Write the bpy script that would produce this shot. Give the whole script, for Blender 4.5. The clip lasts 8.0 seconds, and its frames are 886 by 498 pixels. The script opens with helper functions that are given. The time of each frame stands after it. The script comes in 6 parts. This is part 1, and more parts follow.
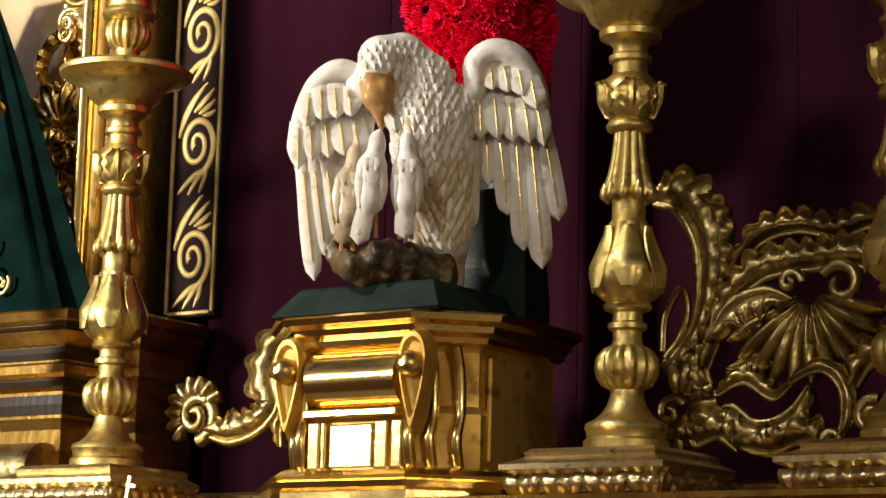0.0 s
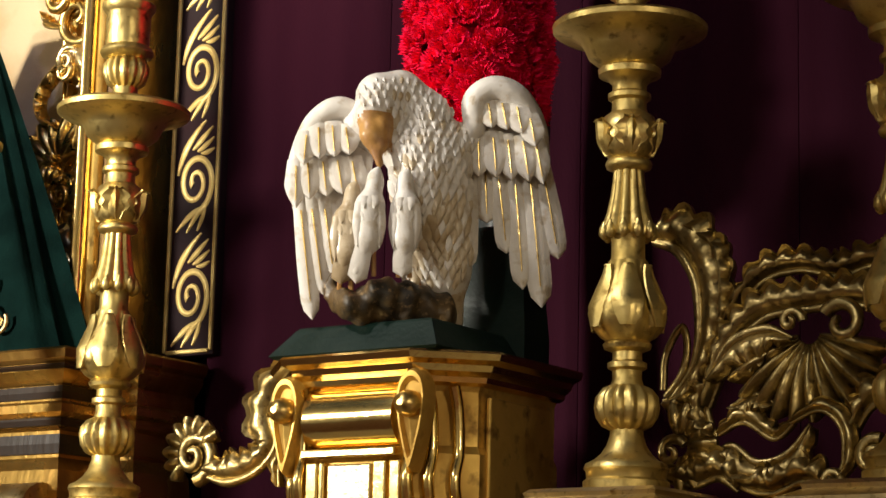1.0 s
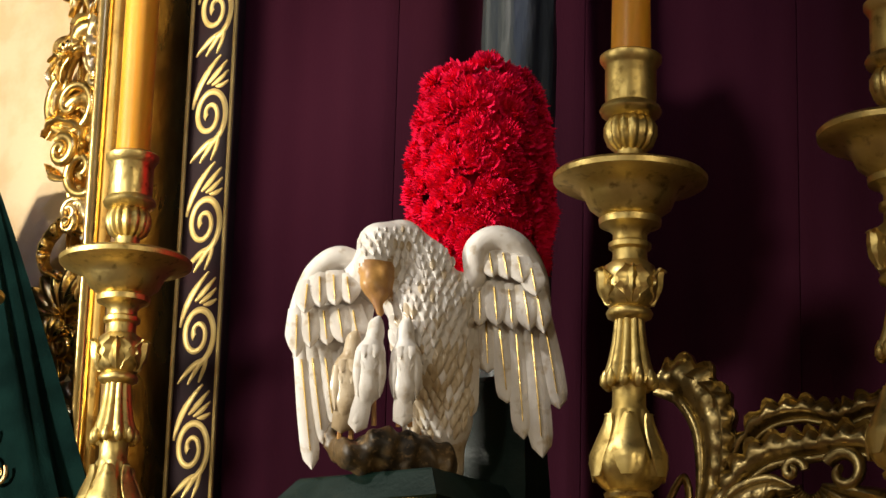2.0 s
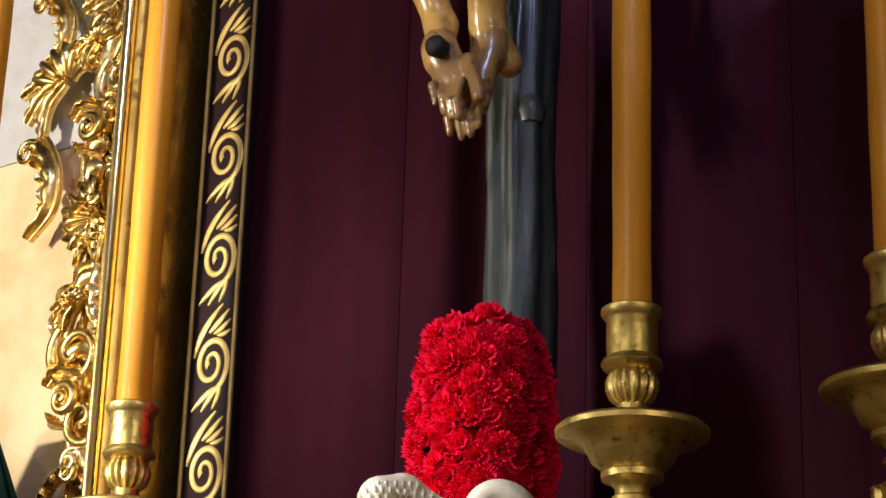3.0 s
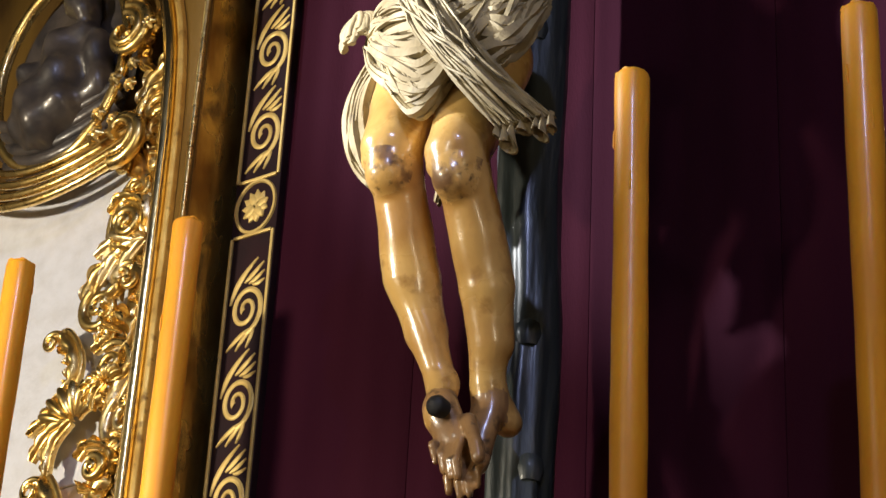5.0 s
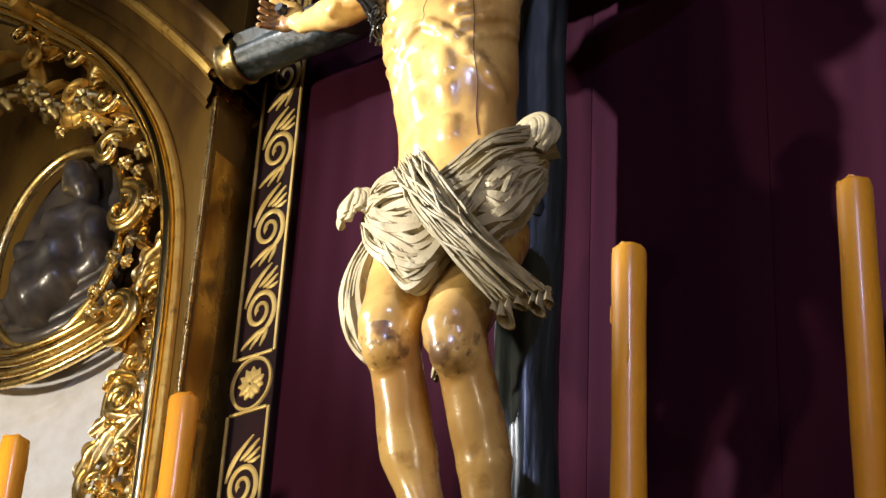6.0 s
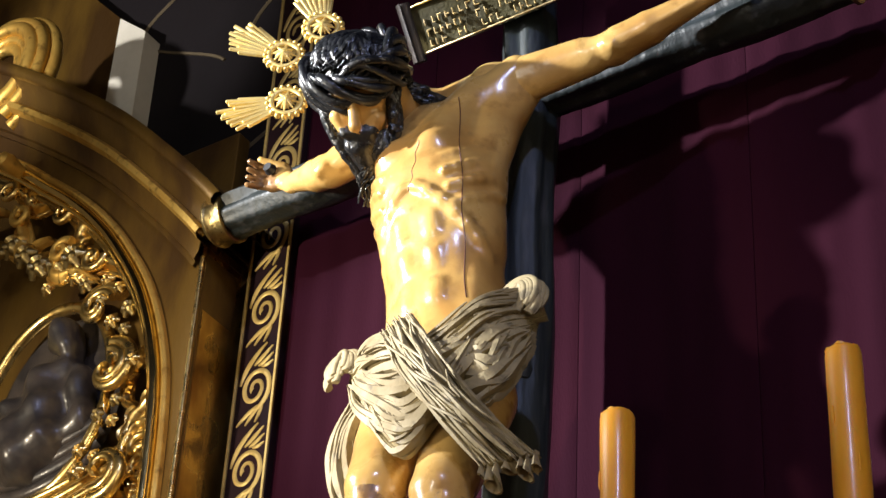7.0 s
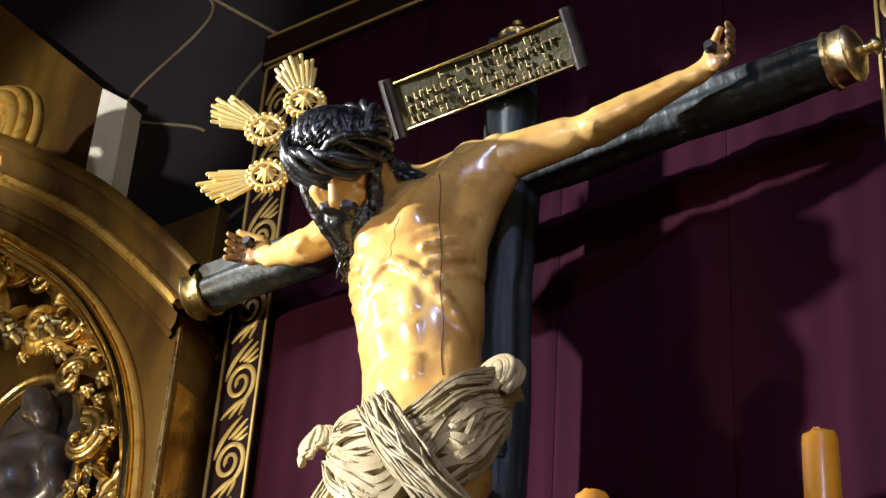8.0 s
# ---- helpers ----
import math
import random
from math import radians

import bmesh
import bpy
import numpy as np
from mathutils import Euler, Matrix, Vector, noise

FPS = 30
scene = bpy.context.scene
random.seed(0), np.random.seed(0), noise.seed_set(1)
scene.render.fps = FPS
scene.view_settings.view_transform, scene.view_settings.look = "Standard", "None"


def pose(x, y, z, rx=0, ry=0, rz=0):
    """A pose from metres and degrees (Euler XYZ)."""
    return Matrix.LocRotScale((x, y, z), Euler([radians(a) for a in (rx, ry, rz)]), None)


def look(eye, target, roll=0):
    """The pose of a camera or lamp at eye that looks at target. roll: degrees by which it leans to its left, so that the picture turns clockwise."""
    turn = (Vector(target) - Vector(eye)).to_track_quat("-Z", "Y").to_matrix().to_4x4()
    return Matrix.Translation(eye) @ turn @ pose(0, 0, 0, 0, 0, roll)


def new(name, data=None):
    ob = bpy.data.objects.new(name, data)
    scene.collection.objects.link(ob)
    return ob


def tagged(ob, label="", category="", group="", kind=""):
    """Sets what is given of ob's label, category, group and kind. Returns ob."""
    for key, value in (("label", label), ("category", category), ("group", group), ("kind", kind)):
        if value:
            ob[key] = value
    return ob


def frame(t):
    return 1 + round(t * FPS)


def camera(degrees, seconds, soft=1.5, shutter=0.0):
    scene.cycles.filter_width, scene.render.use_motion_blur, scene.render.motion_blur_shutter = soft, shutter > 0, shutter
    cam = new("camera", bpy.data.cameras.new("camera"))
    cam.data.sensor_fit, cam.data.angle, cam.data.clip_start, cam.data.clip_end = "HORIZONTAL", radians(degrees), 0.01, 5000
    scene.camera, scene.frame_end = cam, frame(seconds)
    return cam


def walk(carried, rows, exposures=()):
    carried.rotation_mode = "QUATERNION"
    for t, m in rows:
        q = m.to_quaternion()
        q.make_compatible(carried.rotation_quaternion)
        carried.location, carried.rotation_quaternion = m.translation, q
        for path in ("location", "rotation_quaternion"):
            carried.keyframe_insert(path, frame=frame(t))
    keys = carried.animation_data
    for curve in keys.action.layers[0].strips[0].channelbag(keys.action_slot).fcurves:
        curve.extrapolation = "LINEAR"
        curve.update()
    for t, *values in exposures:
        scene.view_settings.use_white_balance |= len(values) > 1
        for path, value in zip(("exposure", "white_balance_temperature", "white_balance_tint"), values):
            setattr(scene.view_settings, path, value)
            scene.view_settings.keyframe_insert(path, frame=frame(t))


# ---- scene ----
# The camera is held before the altar and tilts up, rising a little: seconds, eye, yaw, pitch, roll.
cam = camera(22.18, 8.0)
TURNS = [
    (0, (2.066, -3.118, 1.495), 34.577, 10.063, 1.437),
    (0.5, (2.061, -3.104, 1.498), 34.639, 10.417, 1.387),
    (1, (2.061, -3.097, 1.503), 34.697, 10.968, 1.399),
    (2.5, (2.065, -3.083, 1.480), 35.125, 18.103, 1.676),
    (3, (2.066, -3.082, 1.511), 35.260, 21.067, 1.734),
    (3.5, (2.081, -3.108, 1.535), 35.345, 23.043, 1.952),
    (4, (2.095, -3.127, 1.543), 35.467, 25.043, 2.409),
    (4.5, (2.114, -3.150, 1.569), 35.602, 26.727, 2.924),
    (4.7, (2.121, -3.156, 1.578), 35.636, 27.518, 3.058),
    (5.8, (2.115, -3.161, 1.562), 35.818, 32.321, 3.299),
    (6, (2.109, -3.154, 1.562), 35.802, 33.395, 3.275),
    (6.5, (2.108, -3.154, 1.578), 35.800, 35.499, 3.204),
    (7, (2.108, -3.162, 1.586), 35.625, 37.215, 3.430),
    (7.5, (2.104, -3.158, 1.595), 35.374, 38.417, 3.712),
    (8, (2.104, -3.158, 1.596), 35.079, 39.148, 4.265),
]


def gaze(eye, yaw, pitch, roll):
    a, b = radians(yaw), radians(pitch)
    way = (-math.sin(a) * math.cos(b), math.cos(a) * math.cos(b), math.sin(b))
    return look(eye, [e + w for e, w in zip(eye, way)], roll)


walk(cam, [(t, gaze(eye, yaw, pitch, roll)) for t, eye, yaw, pitch, roll in TURNS])

# World, lamps and exposure.
world = bpy.data.worlds.new("church_air")
scene.world = world
world.use_nodes = True
world.node_tree.nodes["Background"].inputs[0].default_value = (0.55, 0.6, 0.8, 1)
world.node_tree.nodes["Background"].inputs[1].default_value = 0.02


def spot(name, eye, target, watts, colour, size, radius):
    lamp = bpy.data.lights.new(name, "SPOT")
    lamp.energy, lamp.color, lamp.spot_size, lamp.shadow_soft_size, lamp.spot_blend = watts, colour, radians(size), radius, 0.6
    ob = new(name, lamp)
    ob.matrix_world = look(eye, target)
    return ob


KEY = (-4.1, -3.7, 5.75)
spot("altar_spotlight_lamp", KEY, (0.24, 0.0, 4.38), 5400, (0.94, 0.95, 0.97), 18.5, 0.10)
FILL = (3.2, -4.6, 6.6)
# Unseen spot, added to brighten the altarpiece and the figure's legs.
spot("altarpiece_added_lamp", (-2.3, -3.6, 3.3), (-1.02, 0.1, 3.85), 860, (1.0, 0.88, 0.66), 42, 0.10)
# Added spot with no seen source, to brighten the crown scroll and pilaster.
spot("cornice_added_lamp", (-2.6, -3.6, 4.4), (-1.74, 0.1, 5.98), 850, (1.0, 0.94, 0.82), 17, 0.10)
spot("nave_spotlight_lamp", FILL, (0.1, 0.0, 4.4), 440, (0.50, 0.58, 1.0), 32, 0.10)
LOW = (-2.2, -3.4, 2.7)
spot("step_spotlight_lamp", LOW, (-0.55, -0.1, 2.36), 980, (0.98, 0.92, 0.78), 31, 0.26)
# Steep unseen spot, added to light the bird but not the hanging.
spot("pedestal_added_lamp", (-1.5, -3.2, 5.7), (0.04, -0.33, 2.08), 480, (0.98, 0.93, 0.86), 15, 0.12)
# Unseen warm fill behind the camera, added for the gold to reflect.
nave = bpy.data.lights.new("nave_fill_lamp", "POINT")
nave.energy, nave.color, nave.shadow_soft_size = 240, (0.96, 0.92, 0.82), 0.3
new("nave_fill_lamp", nave).location = (0.4, -7.2, 4.6)
# Fill out of view on the right, added to brighten gilded right-hand faces.
aisle = bpy.data.lights.new("aisle_fill_lamp", "POINT")
aisle.energy, aisle.color, aisle.shadow_soft_size = 110, (1.0, 0.88, 0.66), 0.28
new("aisle_fill_lamp", aisle).location = (5.2, -3.6, 2.7)
scene.view_settings.exposure = 0.0

# Materials.


def material(name, base, rough=0.5, metal=0.0, second=None, scale=8.0, mix=(0.45, 0.65), bump=0.1, fine=120.0, coat=0.0, stretch=(1, 1, 1), sub=0.0, third=None, rough2=None, spec=0.5):
    """Two colours mixed by a broad noise, a third by a finer one, and a fine relief."""
    m = bpy.data.materials.new(name)
    m.use_nodes = True
    nt = m.node_tree
    n, l = nt.nodes, nt.links
    b = n["Principled BSDF"]
    b.inputs["Metallic"].default_value = metal
    b.inputs["Specular IOR Level"].default_value = spec
    b.inputs["Coat Weight"].default_value = coat
    b.inputs["Coat Roughness"].default_value = 0.15
    if sub:
        b.inputs["Subsurface Weight"].default_value = sub
        b.inputs["Subsurface Radius"].default_value = (0.02, 0.008, 0.003)
    tc, mp = n.new("ShaderNodeTexCoord"), n.new("ShaderNodeMapping")
    mp.inputs["Scale"].default_value = stretch
    geo = n.new("ShaderNodeNewGeometry")
    l.new(geo.outputs["Position"], mp.inputs["Vector"])
    big, small = n.new("ShaderNodeTexNoise"), n.new("ShaderNodeTexNoise")
    big.inputs["Scale"].default_value, big.inputs["Detail"].default_value = scale, 5
    small.inputs["Scale"].default_value, small.inputs["Detail"].default_value = fine, 3
    for t in (big, small):
        l.new(mp.outputs["Vector"], t.inputs["Vector"])
    ramp = n.new("ShaderNodeMapRange")
    ramp.inputs["From Min"].default_value, ramp.inputs["From Max"].default_value = mix
    l.new(big.outputs["Fac"], ramp.inputs["Value"])
    col = n.new("ShaderNodeMix")
    col.data_type = "RGBA"
    col.inputs["A"].default_value = (*base, 1)
    col.inputs["B"].default_value = (*(second or [c * 0.75 for c in base]), 1)
    l.new(ramp.outputs["Result"], col.inputs["Factor"])
    out = col.outputs["Result"]
    if third:
        ramp3 = n.new("ShaderNodeMapRange")
        ramp3.inputs["From Min"].default_value, ramp3.inputs["From Max"].default_value = 0.56, 0.72
        mid = n.new("ShaderNodeTexNoise")
        mid.inputs["Scale"].default_value, mid.inputs["Detail"].default_value = scale * 3.7, 6
        l.new(mp.outputs["Vector"], mid.inputs["Vector"])
        l.new(mid.outputs["Fac"], ramp3.inputs["Value"])
        col3 = n.new("ShaderNodeMix")
        col3.data_type = "RGBA"
        l.new(ramp3.outputs["Result"], col3.inputs["Factor"])
        l.new(out, col3.inputs["A"])
        col3.inputs["B"].default_value = (*third, 1)
        out = col3.outputs["Result"]
    l.new(out, b.inputs["Base Color"])
    rr = n.new("ShaderNodeMapRange")
    rr.inputs["To Min"].default_value, rr.inputs["To Max"].default_value = rough, rough2 or min(1, rough * 1.5)
    rr.inputs["From Min"].default_value, rr.inputs["From Max"].default_value = 0.35, 0.7
    l.new(big.outputs["Fac"], rr.inputs["Value"])
    l.new(rr.outputs["Result"], b.inputs["Roughness"])
    bp = n.new("ShaderNodeBump")
    bp.inputs["Strength"].default_value, bp.inputs["Distance"].default_value = bump, 0.004
    l.new(small.outputs["Fac"], bp.inputs["Height"])
    l.new(bp.outputs["Normal"], b.inputs["Normal"])
    return m


GOLD = material("gold_leaf", (0.86, 0.63, 0.25), 0.24, 1.0, (0.62, 0.42, 0.13), 14, (0.4, 0.7), 0.25, 60, third=(0.40, 0.24, 0.07))
BRIGHT = material("polished_gold", (0.97, 0.74, 0.30), 0.14, 1.0, (0.88, 0.62, 0.20), 10, (0.4, 0.7), 0.12, 50)
OLD_GOLD = material("aged_gold", (0.46, 0.35, 0.15), 0.30, 1.0, (0.22, 0.155, 0.06), 22, (0.40, 0.66), 0.35, 80, third=(0.10, 0.065, 0.03))
PALE_GOLD = material("pale_worn_gilding", (0.82, 0.65, 0.33), 0.28, 1.0, (0.66, 0.52, 0.30), 25, (0.4, 0.65), 0.3, 70, third=(0.36, 0.24, 0.09))
STICK = material("burnished_gilt_wood", (0.74, 0.57, 0.22), 0.36, 1.0, (0.50, 0.36, 0.11), 16, (0.42, 0.7), 0.3, 60, third=(0.30, 0.20, 0.06))
PAINT_GOLD = material("gold_paint", (0.58, 0.43, 0.16), 0.45, 0.45, (0.44, 0.31, 0.10), 18, (0.4, 0.7), 0.2, 90, spec=0.3)
WAX = material("amber_wax", (0.76, 0.345, 0.022), 0.34, 0.0, (0.66, 0.275, 0.018), 7, (0.35, 0.7), 0.06, 30, sub=0.25, coat=0.2)
CHAR = material("burnt_wick", (0.03, 0.022, 0.015), 0.9)
PURPLE = material("plum_velvet_hanging", (0.019, 0.0017, 0.0072), 0.9, 0.0, (0.013, 0.0012, 0.0051), 3, (0.4, 0.65), 0.3, 260, stretch=(1, 1, 0.25), spec=0.08)
BLACK = material("black_painted_board", (0.012, 0.005, 0.007), 0.6, 0.0, (0.02, 0.008, 0.010), 9, spec=0.12)
CROSS = material("dark_green_black_wood", (0.010, 0.015, 0.016), 0.40, 0.0, (0.022, 0.030, 0.033), 9, (0.42, 0.66), 0.9, 45, stretch=(1, 1, 0.22), coat=0.12, third=(0.05, 0.055, 0.06))
SKIN = material("polychrome_flesh", (0.60, 0.38, 0.125), 0.24, 0.0, (0.42, 0.225, 0.06), 6, (0.40, 0.64), 0.3, 40, coat=0.4, third=(0.33, 0.175, 0.05))
FOOT = material("grimy_polychrome_flesh", (0.34, 0.19, 0.075), 0.28, 0.0, (0.14, 0.075, 0.035), 12, (0.4, 0.66), 0.2, 60, coat=0.35, third=(0.07, 0.04, 0.02))
HAIR = material("black_carved_hair", (0.008, 0.009, 0.011), 0.25, 0.0, (0.018, 0.019, 0.022), 30, bump=0.5, fine=150, coat=0.35)
CLOTH = material("gessoed_cloth", (0.31, 0.25, 0.135), 0.6, 0.0, (0.19, 0.145, 0.072), 9, (0.4, 0.66), 0.3, 150, third=(0.11, 0.085, 0.045))
BLOOD = material("dried_paint_line", (0.09, 0.03, 0.02), 0.35)
WHITE = material("white_painted_wood", (0.76, 0.72, 0.68), 0.42, 0.0, (0.66, 0.61, 0.55), 14, (0.4, 0.68), 0.35, 60, coat=0.06, third=(0.50, 0.41, 0.30))
WHITE_OLD = material("yellowed_painted_wood", (0.60, 0.50, 0.36), 0.3, 0.0, (0.42, 0.31, 0.18), 20, (0.4, 0.66), 0.3, 60, coat=0.2, third=(0.34, 0.24, 0.13))
BEAK = material("ochre_painted_beak", (0.50, 0.27, 0.08), 0.35, 0.0, (0.32, 0.15, 0.05), 40, (0.4, 0.65), 0.2, 80)
ROCK = material("brown_painted_rock", (0.10, 0.06, 0.022), 0.4, 0.0, (0.02, 0.014, 0.008), 28, (0.4, 0.6), 1.0, 45, third=(0.26, 0.17, 0.08))
GREEN = material("dark_green_painted_wood", (0.004, 0.013, 0.010), 0.4, 0.0, (0.007, 0.018, 0.014), 12, bump=0.2, spec=0.2)
VELVET = material("green_velvet", (0.002, 0.014, 0.012), 0.9, 0.0, (0.001, 0.008, 0.007), 10, bump=0.3, fine=200, spec=0.08)
RED = material("red_petals", (0.92, 0.004, 0.075), 0.65, 0.0, (0.74, 0.002, 0.045), 30, (0.4, 0.65), 0.3, 90, sub=0.15, spec=0.2)
WOOD = material("dark_varnished_wood", (0.030, 0.013, 0.005), 0.3, 0.0, (0.014, 0.006, 0.003), 6, (0.4, 0.66), 0.3, 70, stretch=(1, 1, 0.15), coat=0.25)
OLIVE_GILT = material("browned_gilding", (0.17, 0.095, 0.02), 0.34, 0.5, (0.07, 0.034, 0.009), 7, (0.4, 0.62), 0.3, 60, stretch=(1, 1, 0.4))
GILT_WOOD = material("worn_gilded_wood", (0.66, 0.41, 0.11), 0.24, 0.92, (0.34, 0.17, 0.04), 9, (0.42, 0.62), 0.3, 60, stretch=(1, 1, 0.5))
SATIN_GOLD = material("satin_gilding", (0.72, 0.47, 0.12), 0.40, 0.75, (0.48, 0.28, 0.06), 9, (0.42, 0.66), 0.3, 60, third=(0.24, 0.13, 0.03))
RAY_GOLD = material("bright_satin_gold", (0.88, 0.68, 0.26), 0.36, 0.6, (0.76, 0.55, 0.17), 30, (0.4, 0.7), 0.2, 80)
BRUISED = material("bruised_polychrome_flesh", (0.60, 0.37, 0.12), 0.26, 0.0, (0.19, 0.10, 0.042), 19, (0.48, 0.62), 0.25, 45, coat=0.45, third=(0.09, 0.05, 0.025))
BRONZE = material("dark_bronze", (0.05, 0.045, 0.02), 0.35, 0.7, (0.05, 0.045, 0.025), 20, bump=0.3)
CREAM = material("cream_silk_panel", (0.72, 0.56, 0.36), 0.6, 0.0, (0.66, 0.48, 0.28), 12, bump=0.2)
SILVER = material("silvered_panel", (0.66, 0.67, 0.74), 0.34, 0.35, (0.52, 0.52, 0.56), 14, (0.4, 0.66), 0.3, 50)
SLATE = material("dark_carved_relief", (0.055, 0.045, 0.04), 0.32, 0.2, (0.02, 0.017, 0.018), 16, (0.4, 0.66), 0.3, 60, coat=0.2)
IRON = material("black_iron", (0.010, 0.010, 0.012), 0.5, 0.1)
PLASTER = material("aged_plaster", (0.6, 0.54, 0.44), 0.8, 0.0, (0.5, 0.43, 0.33), 2, bump=0.4, fine=40)
STONE = material("grey_stone", (0.72, 0.70, 0.66), 0.7, 0.0, (0.58, 0.56, 0.52), 6, bump=0.5, fine=60)
VAULT = material("dark_painted_vault", (0.009, 0.007, 0.010), 0.8, 0.0, (0.005, 0.004, 0.006), 2, bump=0.3, fine=40, spec=0.2)
TRACE = material("faded_painted_line", (0.10, 0.075, 0.045), 0.6)
TILE = material("terracotta_floor", (0.26, 0.12, 0.07), 0.5, 0.0, (0.2, 0.09, 0.05), 5)
LINEN = material("white_linen", (0.72, 0.70, 0.66), 0.8)

# Mesh tools.


class Geo:
    """Vertices, faces and a material slot for each face, gathered for one mesh."""

    def __init__(self):
        self.v, self.f, self.s, self.n = [], [], [], 0

    def add(self, verts, faces, slot=0):
        verts = np.asarray(verts, float).reshape(-1, 3)
        self.v.append(verts)
        self.f += [tuple(int(i) + self.n for i in f) for f in faces]
        self.s += [slot] * len(faces) if np.isscalar(slot) else list(slot)
        self.n += len(verts)
        return self

    def mesh(self, name, mats, smooth=True):
        me = bpy.data.meshes.new(name)
        me.from_pydata(np.concatenate(self.v).tolist(), [], self.f)
        for m in mats if isinstance(mats, (list, tuple)) else [mats]:
            me.materials.append(m)
        me.polygons.foreach_set("material_index", self.s)
        me.polygons.foreach_set("use_smooth", [bool(smooth)] * len(self.f))
        if smooth:
            me.set_sharp_from_angle(angle=radians(48))
        me.update()
        return me


def thing(name, label, category, at=(0, 0, 0), group="", kind=""):
    ob = new(name)
    ob.location = at
    ob.empty_display_size = 0.05
    return tagged(ob, label, category, group, kind)


def part(name, geo, mats, parent=None, label="", smooth=True):
    ob = new(name, geo if isinstance(geo, bpy.types.Mesh) else geo.mesh(name, mats, smooth))
    ob.parent = parent
    if label:
        ob["label"] = label
    return ob


def quads(nu, nv, cu=False, cv=False):
    """Faces of a grid of nu x nv points, row by row, closed round u or v."""
    out = []
    for i in range(nu if cu else nu - 1):
        for j in range(nv if cv else nv - 1):
            a, b = i * nv, ((i + 1) % nu) * nv
            k = (j + 1) % nv
            out.append((a + j, a + k, b + k, b + j))
    return out


def lathe(g, profile, seg=28, lobes=0, deep=0.0, slot=0, at=(0, 0), turn=0.0):
    """A turned body from (radius, height) pairs; lobes cut flutes of the given depth."""
    th = np.linspace(0, 2 * np.pi, seg, endpoint=False) + turn
    wave = 1 - deep * (1 - np.abs(np.cos(th * lobes / 2))) if lobes else np.ones(seg)
    v = []
    for row in profile:
        r, z = row[0], row[1]
        w = wave if len(row) < 3 or row[2] else np.ones(seg)
        v.append(np.stack([at[0] + r * w * np.cos(th), at[1] + r * w * np.sin(th), np.full(seg, z)], 1))
    g.add(np.concatenate(v), [f[::-1] for f in quads(len(profile), seg, False, True)], slot)
    k = g.n - seg
    g.f += [tuple(range(k, g.n)), tuple(range(g.n - seg * len(profile), g.n - seg * (len(profile) - 1)))[::-1]]
    g.s += [slot, slot]
    return g


def block(g, lo, hi, bevel=0.004, slot=0):
    """A box with chamfered edges."""
    lo, hi = np.array(lo, float), np.array(hi, float)
    b = min(bevel, 0.45 * float((hi - lo).min()))
    bm = bmesh.new()
    bmesh.ops.create_cube(bm, size=1)
    for v in bm.verts:
        v.co = Vector([float((lo[i] + hi[i]) / 2 + v.co[i] * (hi[i] - lo[i])) for i in range(3)])
    bmesh.ops.bevel(bm, geom=bm.edges[:], offset=b, segments=2, affect="EDGES", profile=0.5)
    bm.verts.ensure_lookup_table()
    g.add([v.co[:] for v in bm.verts], [[v.index for v in f.verts] for f in bm.faces], slot)
    bm.free()
    return g


def frames_along(p):
    """Tangent and two normals along a path."""
    p = np.asarray(p, float)
    t = np.gradient(p, axis=0)
    t /= np.linalg.norm(t, axis=1)[:, None] + 1e-12
    ref = np.array([0.0, 1.0, 0.0]) if abs(t[0][1]) < 0.9 else np.array([1.0, 0, 0])
    n = np.cross(t[0], ref)
    ns = []
    for k in t:
        n = n - k * (n @ k)
        n /= np.linalg.norm(n) + 1e-12
        ns.append(n)
    ns = np.array(ns)
    return t, ns, np.cross(t, ns)


def tube(g, path, radius, seg=8, slot=0, flat=1.0):
    """A round rod along a path; radius is a number or a row of numbers; flat squeezes it."""
    p = np.asarray(path, float)
    r = np.broadcast_to(np.asarray(radius, float), (len(p),))
    _, a, b = frames_along(p)
    th = np.linspace(0, 2 * np.pi, seg, endpoint=False)
    v = p[:, None] + r[:, None, None] * (np.cos(th)[None, :, None] * a[:, None] + flat * np.sin(th)[None, :, None] * b[:, None])
    g.add(v, quads(len(p), seg, False, True), slot)
    k = g.n - seg
    g.f += [tuple(range(k, g.n))[::-1], tuple(range(g.n - seg * len(p), g.n - seg * (len(p) - 1)))]
    g.s += [slot, slot]
    return g


def smooth_path(points, n):
    """A Catmull-Rom curve through the points."""
    p = np.asarray(points, float)
    q = np.concatenate([[2 * p[0] - p[1]], p, [2 * p[-1] - p[-2]]])
    out = []
    for s in np.linspace(0, len(p) - 1 - 1e-6, n):
        i = int(s)
        t = s - i
        a, b, c, d = q[i : i + 4]
        out.append(0.5 * (2 * b + (c - a) * t + (2 * a - 5 * b + 4 * c - d) * t**2 + (3 * b - a - 3 * c + d) * t**3))
    return np.array(out)


def plate(g, top, thick, slot=0, back=(0, 1, 0)):
    """A solid sheet: the grid of points top (nu, nv, 3) and a copy of it pushed back."""
    nu, nv = top.shape[:2]
    under = top + np.asarray(back, float) * thick
    f = quads(nu, nv)
    rim = [j for j in range(nv)] + [i * nv + nv - 1 for i in range(1, nu)] + [(nu - 1) * nv + j for j in range(nv - 2, -1, -1)] + [i * nv for i in range(nu - 2, 0, -1)]
    k = nu * nv
    faces = f + [tuple(i + k for i in q[::-1]) for q in f]
    faces += [(rim[i], rim[i - 1], rim[i - 1] + k, rim[i] + k) for i in range(len(rim))]
    g.add(np.concatenate([top.reshape(-1, 3), under.reshape(-1, 3)]), faces, slot)
    return g


